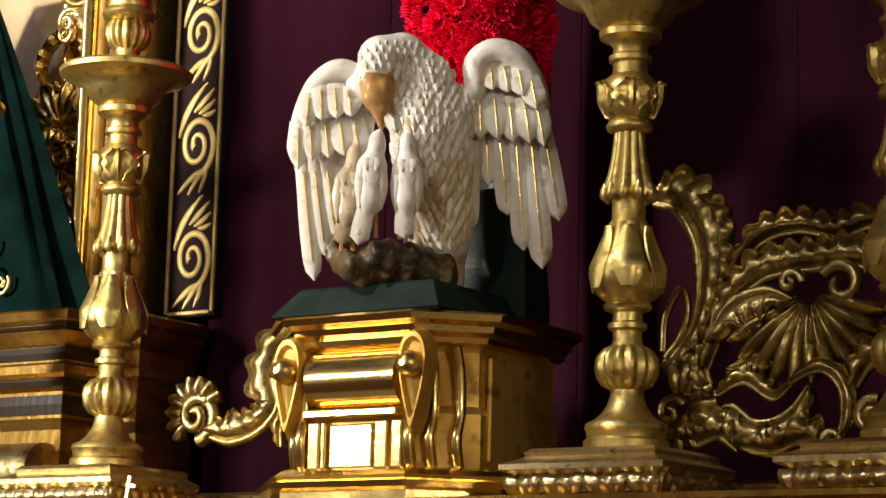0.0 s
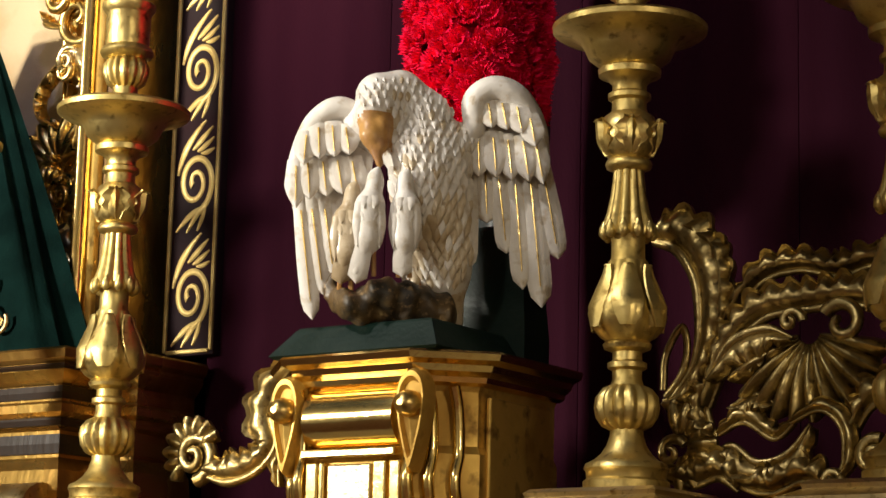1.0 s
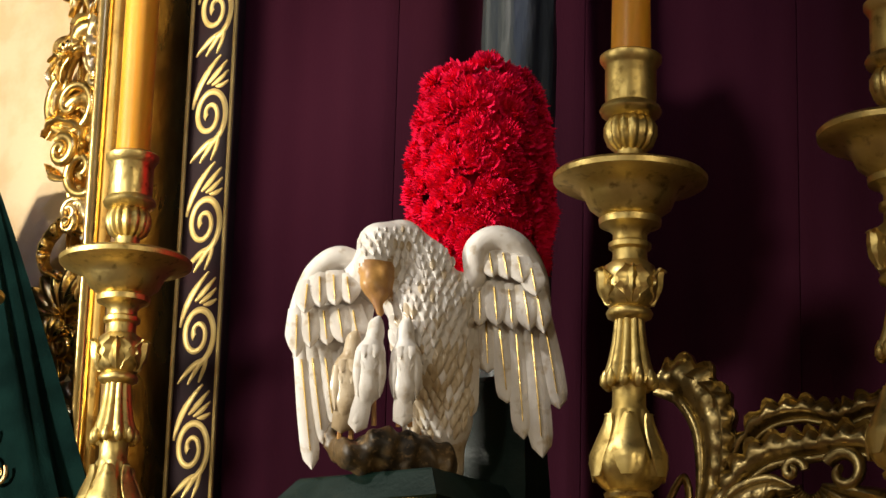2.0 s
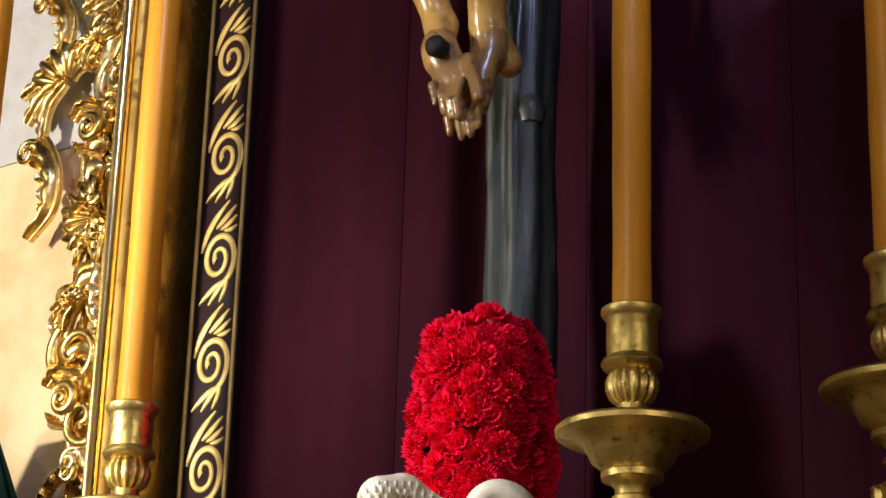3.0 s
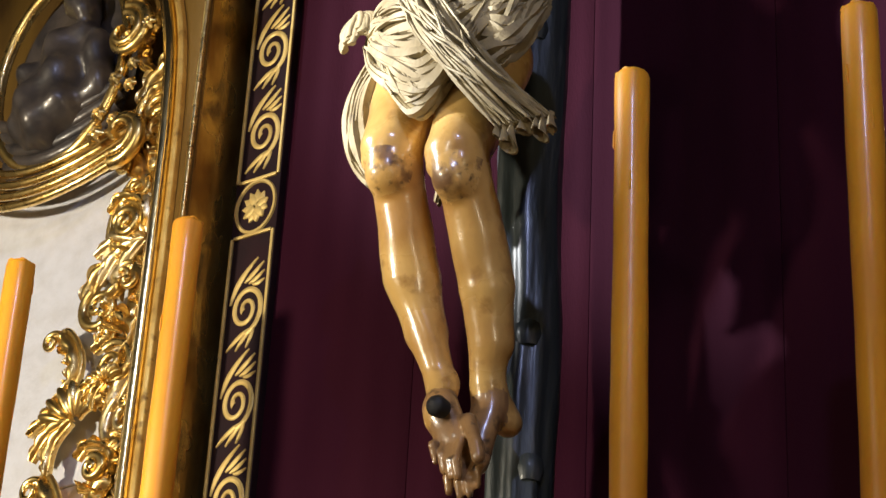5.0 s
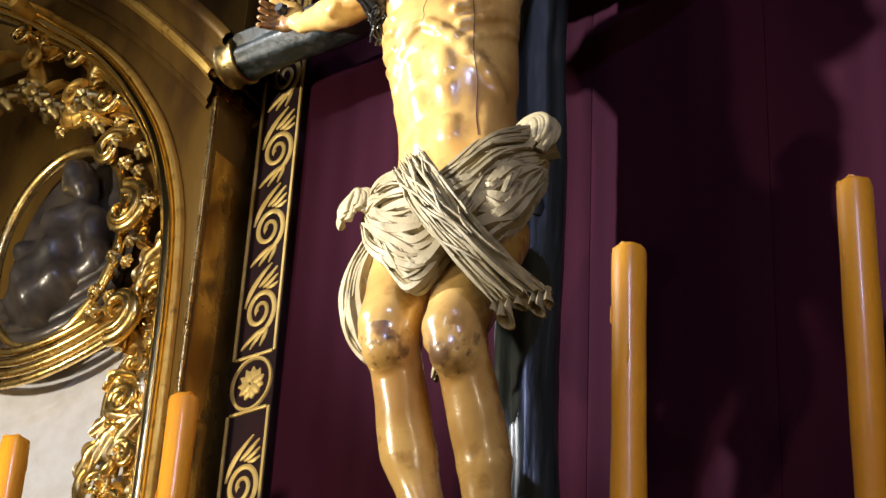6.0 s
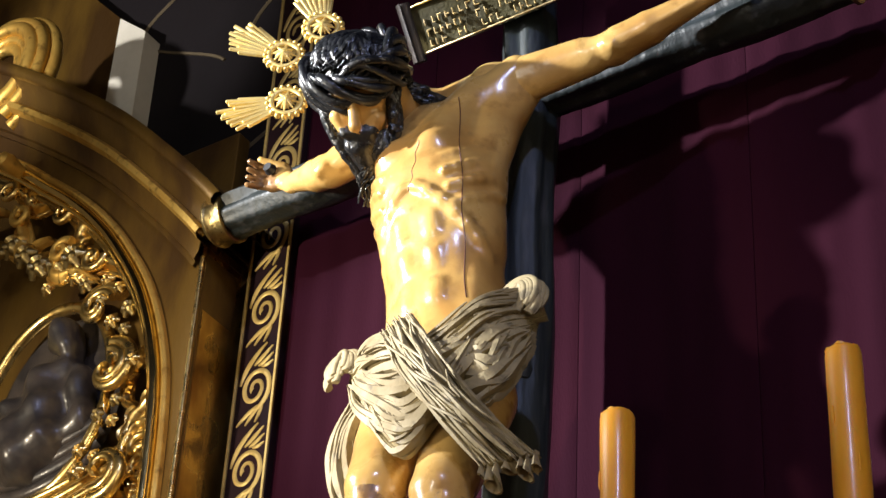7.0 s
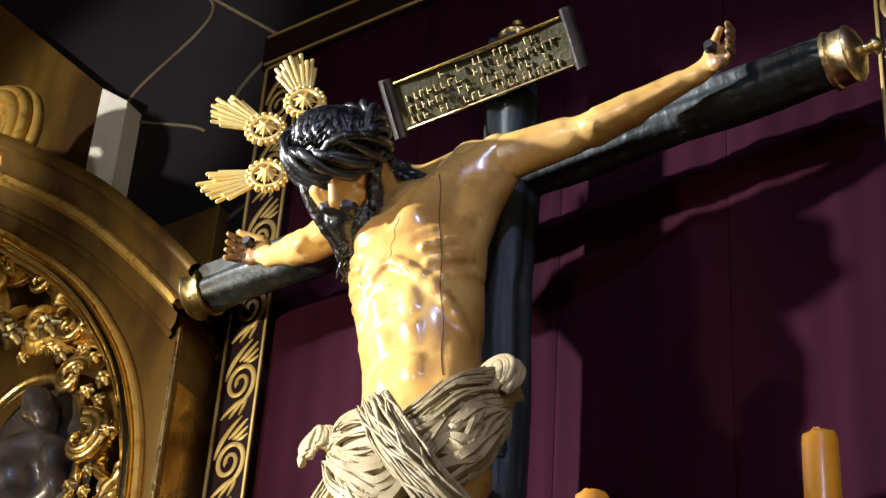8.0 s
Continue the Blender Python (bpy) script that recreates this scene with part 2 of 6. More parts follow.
def extrude(g, outline, y0, y1, slot=0):
    """A flat shape in x and z, given depth from y0 to y1."""
    o = np.asarray(outline, float)
    n = len(o)
    a = np.stack([o[:, 0], np.full(n, y0), o[:, 1]], 1)
    b = np.stack([o[:, 0], np.full(n, y1), o[:, 1]], 1)
    g.add(np.concatenate([a, b]), [tuple(range(n)), tuple(range(2 * n - 1, n - 1, -1))] + [(i, (i + 1) % n + 0, (i + 1) % n + n, i + n)[::-1] for i in range(n)], slot)
    return g


def blend_surface(prims, step, k, swell=None):
    """A smooth skin round tapered rods (a, b, ra, rb, slot, squash): points, faces and each face's slot."""
    lo = np.min([np.minimum(p[0], p[1]) - max(p[2], p[3]) for p in prims], 0) - 3 * step
    hi = np.max([np.maximum(p[0], p[1]) + max(p[2], p[3]) for p in prims], 0) + 3 * step
    n = np.ceil((hi - lo) / step).astype(int) + 1
    ax = [lo[i] + step * np.arange(n[i]) for i in range(3)]
    field = np.full(n, 1.0)
    best, near = np.full(n, 1.0), np.zeros(n, int)
    for a, b, ra, rb, slot, *more in prims:
        a, b = np.array(a, float), np.array(b, float)
        sq = np.array(more[0] if more else (1, 1, 1), float)
        kk = more[1] if len(more) > 1 else k
        pad = max(ra, rb) * max(sq.max(), 1) + k + 2 * step
        i0 = np.maximum(((np.minimum(a, b) - pad - lo) / step).astype(int), 0)
        i1 = np.minimum(((np.maximum(a, b) + pad - lo) / step).astype(int) + 2, n)
        s = tuple(slice(i0[i], i1[i]) for i in range(3))
        x, y, z = np.meshgrid(ax[0][s[0]], ax[1][s[1]], ax[2][s[2]], indexing="ij")
        p = np.stack([x, y, z], -1)
        ab = (b - a) / sq
        pa = (p - a) / sq
        t = np.clip((pa @ ab) / max(ab @ ab, 1e-9), 0, 1)
        d = np.linalg.norm(pa - t[..., None] * ab, axis=-1) - (ra + (rb - ra) * t)
        old = field[s]
        h = np.clip(0.5 + 0.5 * (old - d) / kk, 0, 1)
        field[s] = old * (1 - h) + d * h - kk * h * (1 - h)
        m = d < best[s]
        best[s] = np.where(m, d, best[s])
        near[s] = np.where(m, slot, near[s])
    if swell is not None:
        x, y, z = np.meshgrid(*ax, indexing="ij")
        field = field - swell(x, y, z)
    ins = field < 0
    c = np.zeros(n - 1, int)
    for dx in (0, 1):
        for dy in (0, 1):
            for dz in (0, 1):
                c += ins[dx : n[0] - 1 + dx, dy : n[1] - 1 + dy, dz : n[2] - 1 + dz]
    cells = np.argwhere((c > 0) & (c < 8))
    index = np.full(n - 1, -1)
    index[tuple(cells.T)] = np.arange(len(cells))
    total, count = np.zeros((len(cells), 3)), np.zeros(len(cells))
    corner = [(i, j, m) for i in (0, 1) for j in (0, 1) for m in (0, 1)]
    for e in range(3):
        for c0 in corner:
            if c0[e]:
                continue
            c1 = list(c0)
            c1[e] = 1
            f0, f1 = field[tuple((cells + c0).T)], field[tuple((cells + c1).T)]
            cut = (f0 < 0) != (f1 < 0)
            w = np.where(cut, f0 / (f0 - f1 + 1e-12 * (f0 == f1)), 0)
            pos = cells + np.array(c0) + w[:, None] * (np.array(c1) - c0)
            total += pos * cut[:, None]
            count += cut
    verts = lo + step * total / count[:, None]
    slots = near[tuple(cells.T)]
    faces, fs = [], []
    for e in range(3):
        o1, o2 = (e + 1) % 3, (e + 2) % 3
        s0, s1 = [slice(None)] * 3, [slice(None)] * 3
        s0[e], s1[e] = slice(0, n[e] - 1), slice(1, n[e])
        flip = ins[tuple(s0)] != ins[tuple(s1)]
        q = np.argwhere(flip)
        q = q[(q[:, o1] > 0) & (q[:, o2] > 0) & (q[:, o1] < n[o1] - 1) & (q[:, o2] < n[o2] - 1)]
        ids = []
        for d1, d2 in ((1, 1), (0, 1), (0, 0), (1, 0)):
            r = q.copy()
            r[:, o1] -= d1
            r[:, o2] -= d2
            ids.append(index[tuple(r.T)])
        ids = np.stack(ids, 1)
        into = ins[tuple(q.T)]
        ids = np.where(into[:, None], ids, ids[:, ::-1])
        faces += ids.tolist()
        fs += slots[ids[:, 0]].tolist()
    return verts, faces, fs

# The church round the altar: floor, walls, vault.


def setting(name, geo, mat, label, smooth=False):
    ob = part(name, geo, mat, None, label, smooth)
    return tagged(ob, label, name.split("_")[0], "", "structure")


setting("floor", block(Geo(), (-6.2, -9.2, -0.2), (6.2, 0.9, 0.0), 0.002), TILE, "terracotta tiled church floor")
setting("wall_north", block(Geo(), (-6.2, 0.42, 0.0), (6.2, 0.9, 8.2), 0.002), VAULT, "dark painted wall behind the altar")
# Unseen pale walls, added to close the room and brighten the gold's reflections.
setting("wall_south", block(Geo(), (-6.2, -9.6, 0.0), (6.2, -9.2, 8.2), 0.002), PLASTER, "plain plastered nave wall")
setting("wall_east", block(Geo(), (6.2, -9.2, 0.0), (6.6, 0.9, 8.2), 0.002), PLASTER, "plain plastered side wall")
setting("wall_west", block(Geo(), (-6.6, -9.2, 0.0), (-6.2, 0.9, 8.2), 0.002), PLASTER, "plain plastered side wall")
setting("ceiling", block(Geo(), (-6.6, -9.6, 8.2), (6.6, 0.9, 8.4), 0.002), VAULT, "dark painted church ceiling")

# Faint painted tendrils on the dark wall.
g = Geo()
for x0, z0, s in ((-1.45, 6.6, 1), (-1.05, 6.15, -1), (-0.72, 6.35, 1), (0.2, 6.45, -1)):
    th = np.linspace(0, 7.5, 60)
    tube(g, np.stack([x0 + 0.11 * s * np.sin(th) * (1 + 0.1 * th), np.full(60, 0.418), z0 - 0.09 * th], 1), 0.006, 5)
for x0, x1, z0, z1 in ((-2.4, -0.6, 7.6, 5.75), (-2.2, -0.3, 7.7, 5.95)):
    tube(g, np.linspace((x0, 0.418, z0), (x1, 0.418, z1), 12), 0.007, 5)
setting("trim_painted", g, TRACE, "faded painted tendrils on the dark wall", True)

# The plum hanging, softly pleated, with its gilded borders.
WALL = 0.20
hang = thing("purple_hanging", "plum purple velvet hanging stretched behind the crucifix", "hanging")
seams = (-0.78, -0.36, 0.06, 0.48, 0.88)
for x0, x1 in zip(seams, seams[1:]):
    xs = np.linspace(x0, x1 - 0.0015, 30)
    top = np.zeros((30, 4, 3))
    for j, z in enumerate(np.linspace(1.75, 5.9, 4)):
        edge = 0.004 * np.exp(-((xs - x0) / 0.006) ** 2) + 0.004 * np.exp(-((xs - x1) / 0.006) ** 2)
        top[:, j] = np.stack([xs, WALL + 0.0025 * np.sin(xs * 31) + 0.002 * np.sin(xs * 73 + 1) + 0.006 + edge, np.full(30, z)], 1)
    part("cloth_width", plate(Geo(), top, 0.02), PURPLE, hang)


def ribbon(points, widths, bulge, g, y, slot=0):
    """A raised stroke on a wall, along points in x and z."""
    p = np.asarray(points, float)
    t = np.gradient(p, axis=0)
    t /= np.linalg.norm(t, axis=1)[:, None] + 1e-12
    nrm = np.stack([-t[:, 1], t[:, 0]], 1)
    w = np.asarray(widths, float)[:, None]
    rows = []
    for a, h in ((-1, 0.0), (-0.6, 1.0), (0.6, 1.0), (1, 0.0)):
        q = p + nrm * w * a
        rows.append(np.stack([q[:, 0], np.full(len(p), y) - bulge * h, q[:, 1]], 1))
    g.add(np.stack(rows, 1), [f[::-1] for f in quads(len(p), 4)], slot)


def scroll_motif():
    """One spiral with its leaves, about 0.09 wide and 0.22 high."""
    g = Geo()
    th = np.linspace(0, 3.7 * np.pi, 60)
    r = 0.007 + 0.0400 * (th / th[-1])
    sp = np.stack([r * np.cos(th + 2.4) + 0.001, -1.32 * r * np.sin(th + 2.4) - 0.008], 1)
    ribbon(sp, np.interp(th, [0, 1.5, 8, 11.6], [0.0075, 0.0050, 0.0066, 0.0070]), 0.0025, g, 0)
    for (x0, z0), (x1, z1), (x2, z2), wd in (
        ((-0.044, 0.010), (-0.036, 0.070), (0.024, 0.116), 0.0070),
        ((-0.008, 0.058), (0.008, 0.074), (0.042, 0.102), 0.0058),
        ((0.004, 0.054), (0.018, 0.060), (0.046, 0.080), 0.0052),
        ((0.014, 0.050), (0.028, 0.048), (0.048, 0.058), 0.0046),
        ((0.020, -0.060), (-0.010, -0.068), (-0.042, -0.104), 0.0058),
        ((0.024, -0.060), (0.004, -0.074), (-0.016, -0.108), 0.0054),
        ((0.030, -0.058), (0.024, -0.078), (0.012, -0.106), 0.0048),
    ):
        s = np.linspace(0, 1, 12)[:, None]
        p = (1 - s) ** 2 * np.array([x0, z0]) + 2 * s * (1 - s) * np.array([x1, z1]) + s**2 * np.array([x2, z2])
        ribbon(p, wd * np.sin(np.pi * np.clip(s[:, 0] * 0.9 + 0.06, 0, 1)) ** 0.8 + 0.0006, 0.0022, g, 0)
    return g.mesh("scroll_motif", PAINT_GOLD)


MOTIF = scroll_motif()


def gilded_band(name, x, z0, z1, label, medal=None, first=2.245, flip=1):
    b = thing(name, label, "border", (x, WALL, 0))
    part("board", block(Geo(), (-0.064, -0.012, z0), (0.064, 0.02, z1), 0.002), BLACK, b, "black painted board")
    spans = [(z0 + 0.008, z1 - 0.008)] if medal is None else [(z0 + 0.008, medal - 0.072), (medal + 0.072, z1 - 0.008)]
    for a, c in spans:
        for sx in (-1, 1):
            part("edge_line", block(Geo(), (sx * 0.058 - 0.004, -0.017, a), (sx * 0.058 + 0.004, -0.010, c), 0.002), PAINT_GOLD, b, "", False)
        for zz in (a, c):
            part("end_line", block(Geo(), (-0.0535, -0.017, zz - 0.004), (0.0535, -0.010, zz + 0.004), 0.002), PAINT_GOLD, b, "", False)
    z = first
    while z < z1 - 0.1:
        if z > z0 + 0.1 and (medal is None or abs(z - medal) > 0.15):
            m = part("scroll_motif", MOTIF, None, b)
            m.location = (0.0, -0.0125, z)
            m.scale = (flip, 1, 1)
        z += 0.2265
    if medal is not None:
        g = Geo()
        th = np.linspace(0, 2 * np.pi, 40)
        ribbon(np.stack([0.055 * np.cos(th), medal + 0.066 * np.sin(th)], 1), np.full(40, 0.005), 0.004, g, -0.0125)
        part("medallion_ring", g, PAINT_GOLD, b)
        g = Geo()
        for k in range(11):
            a = 0.9 + k * 2 * np.pi / 11
            s = np.linspace(0, 1, 6)
            p = np.stack([s * 0.037 * np.cos(a), medal + s * 0.043 * np.sin(a)], 1)
            ribbon(p, 0.013 * np.sin(np.pi * (0.15 + 0.84 * s)) + 0.0005, 0.003 + 0.0004 * (k % 3), g, -0.0125)
        part("vine_leaf", g, PAINT_GOLD, b)
    return b


gilded_band("gilded_border", -0.809, 2.12, 5.80, "black border board with raised gold scrolls and vine leaf medallion", 4.083)
gilded_band("gilded_border", 0.918, 2.12, 5.80, "black border board with raised gold scrolls beside the hanging", 4.083, flip=-1)
b = thing("gilded_border", "black horizontal border board with thin gold lines above the hanging", "border", (0.05, WALL, 5.865))
part("board", block(Geo(), (-0.94, -0.012, -0.062), (0.94, 0.02, 0.062), 0.002), BLACK, b)
for s in (-1, 1):
    part("edge_line", block(Geo(), (-0.93, -0.017, s * 0.052 - 0.004), (0.93, -0.010, s * 0.052 + 0.004), 0.002), PAINT_GOLD, b, "", False)


def moulded(g, x0, x1, y0, y1, profile, slot=0):
    """A block whose front and ends step by the profile of (out, z) pairs."""
    rows = []
    for o, z in profile:
        rows.append([(x0 - o, y1, z), (x0 - o, y0 - o, z), (x1 + o, y0 - o, z), (x1 + o, y1, z)])
    v = np.array(rows, float)
    n = len(profile)
    f = [q[::-1] for q in quads(n, 4)] + [(3, 2, 1, 0)[::-1], tuple(4 * (n - 1) + i for i in (0, 1, 2, 3))]
    f += [(4 * i, 4 * i + 4, 4 * i + 7, 4 * i + 3) for i in range(n - 1)]
    g.add(v, f, slot)
    return g


# The altar table and the gilded step that carries the candlesticks.
t = thing("altar_table", "stone altar table with white linen under the gilded step", "altar", (0, 0, 0))
part("body", block(Geo(), (-1.7, -1.1, 0.0), (1.7, 0.40, 1.0), 0.01), STONE, t)
part("cloth", block(Geo(), (-1.72, -1.12, 1.002), (1.72, 0.38, 1.012), 0.004), LINEN, t, "white linen altar cloth")
g = moulded(Geo(), -1.6, 1.6, -0.44, 0.19, [(0.0, 1.014), (0.0, 1.60), (0.006, 1.62), (0.03, 1.65), (0.03, 1.665), (0.012, 1.675), (0.02, 1.69), (0.045, 1.70), (0.045, 1.708)])
tagged(part("altar_step", g, GILT_WOOD, None, "", False), "gilded moulded altar step that carries the candlesticks", "altar step")
g = moulded(Geo(), -1.6, 1.6, -0.20, 0.17, [(0.0, 1.709), (0.0, 1.722), (0.014, 1.73), (0.016, 1.738), (0.0, 1.745)])
tagged(part("upper_step", g, OLD_GOLD, None, "", False), "narrow gilded moulding on the altar step", "altar step")

# Candlesticks.


def plinth_mesh(parent):
    g = moulded(Geo(), -0.085, 0.085, -0.085, 0.085, [(0.02, 0.0135), (0.02, 0.016), (0.03, 0.018), (0.03, 0.026), (0.012, 0.034), (0.03, 0.042), (0.045, 0.05), (0.045, 0.058), (0.03, 0.064), (0.018, 0.07), (0.02, 0.076), (0.012, 0.082)])
    part("plinth", g, PALE_GOLD, parent, "worn pale gilded plinth", False)
    g = Geo()
    for face in range(2):
        for a, w in ((-0.098, 0.030), (-0.034, 0.036), (0.034, 0.036), (0.098, 0.030)):
            q = np.linspace(-1, 1, 11)
            rows = []
            for v in np.linspace(0, 1, 8):
                wide = w * (1 - 0.22 * v**1.6)
                out = 0.116 + 0.009 * math.sin(np.pi * min(1, v * 0.9 + 0.1)) + 0.0025 * np.cos(q * 9)
                z = 0.042 - 0.028 * v + 0.002 * np.cos(q * 14)
                side = a + wide * q
                rows.append(np.stack([side, -out, z], 1) if face == 0 else np.stack([out, side, z], 1))
            plate(g, np.stack(rows, 1), 0.006, 0, (0, 1, 0) if face == 0 else (-1, 0, 0))
    part("leaf_carving", g, PALE_GOLD, parent, "worn carved leaves round the plinth")


def candlestick(at, label):
    c = thing("candlestick", label, "candlestick", at, "altar candlesticks")
    plinth_mesh(c)
    # Heights are counted from the altar step.
    z = lambda *rows: [(r, (h if h < 2.45 else 2.45 + 0.945 * (h - 2.45)) - 1.695, *m) for r, h, *m in rows]  # noqa: E731
    part("foot", lathe(Geo(), z((0.055, 1.777), (0.061, 1.780), (0.061, 1.792), (0.056, 1.796), (0.057, 1.806), (0.060, 1.810), (0.058, 1.817), (0.046, 1.823), (0.036, 1.832), (0.028, 1.845), (0.024, 1.858), (0.023, 1.868)), 36), STICK, c)
    part("gadrooned_knop", lathe(Geo(), z((0.024, 1.866), (0.036, 1.872), (0.044, 1.884), (0.047, 1.899), (0.045, 1.914), (0.036, 1.926), (0.025, 1.931)), 60, 14, 0.16), STICK, c)
    part("lower_stem", lathe(Geo(), z((0.024, 1.929), (0.021, 1.94), (0.021, 1.952), (0.028, 1.956), (0.028, 1.963), (0.021, 1.967), (0.021, 1.979), (0.033, 1.984), (0.035, 1.990), (0.030, 1.996)), 32), STICK, c)
    v = lathe(Geo(), z((0.029, 1.994, 0), (0.043, 2.003), (0.054, 2.017), (0.058, 2.033), (0.054, 2.050), (0.044, 2.068), (0.036, 2.084), (0.031, 2.100), (0.028, 2.112, 0)), 60, 8, 0.14)
    for k in range(6):
        a = 2 * np.pi * k / 6
        s = np.linspace(0, 1, 14)
        r = np.interp(s, [0, 0.3, 0.75, 0.93, 1], [0.0545, 0.0565, 0.0370, 0.0335, 0.0365])
        h = np.interp(s, [0, 0.9, 1], [2.012, 2.106, 2.103]) - 1.695
        w = 0.44 * np.sin(np.pi * np.clip(s * 0.86 + 0.1, 0, 1)) ** 0.7
        grid = np.stack([np.stack([(r + 0.004 - 0.004 * abs(q)) * np.cos(a + q * w), (r + 0.004 - 0.004 * abs(q)) * np.sin(a + q * w), h], 1) for q in (-1, -0.5, 0, 0.5, 1)], 1)
        plate(v, grid, 0.003, 0, (-np.cos(a), -np.sin(a), 0))
    part("leafy_vase", v, STICK, c)
    part("neck", lathe(Geo(), z((0.028, 2.11), (0.024, 2.118), (0.024, 2.142), (0.027, 2.152), (0.03, 2.16)), 28), STICK, c)
    g = lathe(Geo(), z((0.036, 2.150), (0.038, 2.157), (0.037, 2.166), (0.031, 2.185), (0.026, 2.210), (0.023, 2.235), (0.022, 2.250)), 60, 10, 0.16)
    for k in range(10):
        a = 2 * np.pi * k / 10
        lathe(g, [(0.003, 0.449), (0.0085, 0.455), (0.008, 0.466), (0.003, 0.476)], 8, 0, 0, 0, (0.034 * np.cos(a), 0.034 * np.sin(a)))
    part("fluted_shaft", g, STICK, c)
    part("upper_ring", lathe(Geo(), z((0.023, 2.247), (0.032, 2.251), (0.034, 2.257), (0.031, 2.263), (0.026, 2.266)), 32), STICK, c)
    g = lathe(Geo(), z((0.026, 2.264), (0.038, 2.275), (0.043, 2.295), (0.043, 2.312), (0.036, 2.328), (0.027, 2.335)), 36)
    for k in range(5):
        a = 2 * np.pi * k / 5 + 0.3
        s = np.linspace(0, 1, 12)
        r = np.interp(s, [0, 0.4, 0.8, 0.95, 1], [0.032, 0.044, 0.046, 0.047, 0.051])
        h = np.interp(s, [0, 0.9, 1], [2.268, 2.322, 2.318]) - 1.695
        w = 0.5 * np.sin(np.pi * np.clip(s * 0.8 + 0.12, 0, 1)) * (1 + 0.18 * np.cos(s * 19))
        grid = np.stack([np.stack([(r + 0.004 * np.cos(q * 7)) * np.cos(a + q * w), (r + 0.004 * np.cos(q * 7)) * np.sin(a + q * w), h], 1) for q in np.linspace(-1, 1, 7)], 1)
        plate(g, grid, 0.004, 0, (-np.cos(a), -np.sin(a), 0))
    part("acanthus_knop", g, STICK, c)
    part("upper_stem", lathe(Geo(), z((0.027, 2.333), (0.025, 2.342), (0.025, 2.352), (0.031, 2.356), (0.031, 2.363), (0.025, 2.367), (0.025, 2.378), (0.033, 2.386), (0.045, 2.391), (0.046, 2.400), (0.040, 2.404)), 32), STICK, c)
    part("drip_pan", lathe(Geo(), z((0.040, 2.402), (0.046, 2.407), (0.060, 2.418), (0.066, 2.432), (0.073, 2.442), (0.088, 2.449), (0.105, 2.453), (0.112, 2.458), (0.113, 2.466), (0.108, 2.471), (0.09, 2.469), (0.06, 2.472), (0.03, 2.478)), 56), STICK, c, "wide turned drip pan with a worn reddish rim")
    part("pan_stem", lathe(Geo(), z((0.034, 2.472), (0.026, 2.482), (0.021, 2.496), (0.022, 2.512)), 28), STICK, c)
    part("gadrooned_cup", lathe(Geo(), z((0.022, 2.508), (0.034, 2.518), (0.040, 2.535), (0.040, 2.550), (0.034, 2.562), (0.028, 2.566)), 60, 14, 0.16), STICK, c)
    part("candle_socket", lathe(Geo(), z((0.028, 2.563), (0.043, 2.569), (0.046, 2.576), (0.043, 2.583), (0.037, 2.588), (0.038, 2.60), (0.038, 2.648), (0.041, 2.652), (0.046, 2.660), (0.046, 2.667), (0.041, 2.671), (0.031, 2.671)), 36), STICK, c)
    c.scale = (1, 1, 0.98)
    return c


def candle(at, height, label, lean=(0, 0)):
    c = thing("candle", label, "candle", at, "altar candles")
    h = np.linspace(0, height - 0.012, 24)
    prof = [(0.0298 + 0.0007 * math.sin(q * 9 + at[0] * 7) + 0.0004 * math.sin(q * 31), q) for q in h]
    g = lathe(Geo(), prof + [(0.0285, height - 0.006), (0.023, height - 0.001), (0.014, height - 0.004), (0.004, height - 0.007)], 30)
    for k in range(3):
        a, z0 = 2.1 + 1.3 * k + at[0], height - 0.03 - 0.09 * k
        tube(g, [(0.0305 * math.cos(a), 0.0305 * math.sin(a), z0 - q) for q in (0, 0.01, 0.03, 0.036)], [0.001, 0.0022, 0.0026, 0.0008], 6)
    for k in range(5):
        a = 0.7 + 1.2 * k + 3 * at[0]
        tube(g, [(0.026 * math.cos(a + q), 0.026 * math.sin(a + q), height - 0.006 + 0.003 * math.sin(3 * q + k)) for q in (0, 0.25, 0.5, 0.75)], [0.001, 0.004, 0.0035, 0.001], 6)
    part("wax_stick", g, WAX, c)
    part("wick", tube(Geo(), [(0, 0, height - 0.01), (0.001, 0, height), (0.003, 0.001, height + 0.006)], 0.0016, 6), CHAR, c, "charred wick")
    c.rotation_euler = (radians(lean[0]), radians(lean[1]), 0)
    return c


SX = (-0.957, -0.510, 0.477, 0.898)
for x, lab in zip(SX, ("beside the saint's robe", "before the gilded border", "beside the pelican pedestal", "at the carved shell ornament")):
    candlestick((x, -0.345, 1.695 + 0.0), "burnished gilt turned candlestick " + lab)
for x, top_z, lab in zip(SX, (3.724, 3.698, 3.716, 3.704), ("with scorched top", "with flat clean top", "with chipped top edge", "leaning very slightly")):
    candle((x, -0.345, 2.59), top_z - 2.59, "tall amber wax altar candle " + lab)

# The cross: dark wooden logs with gilded caps.


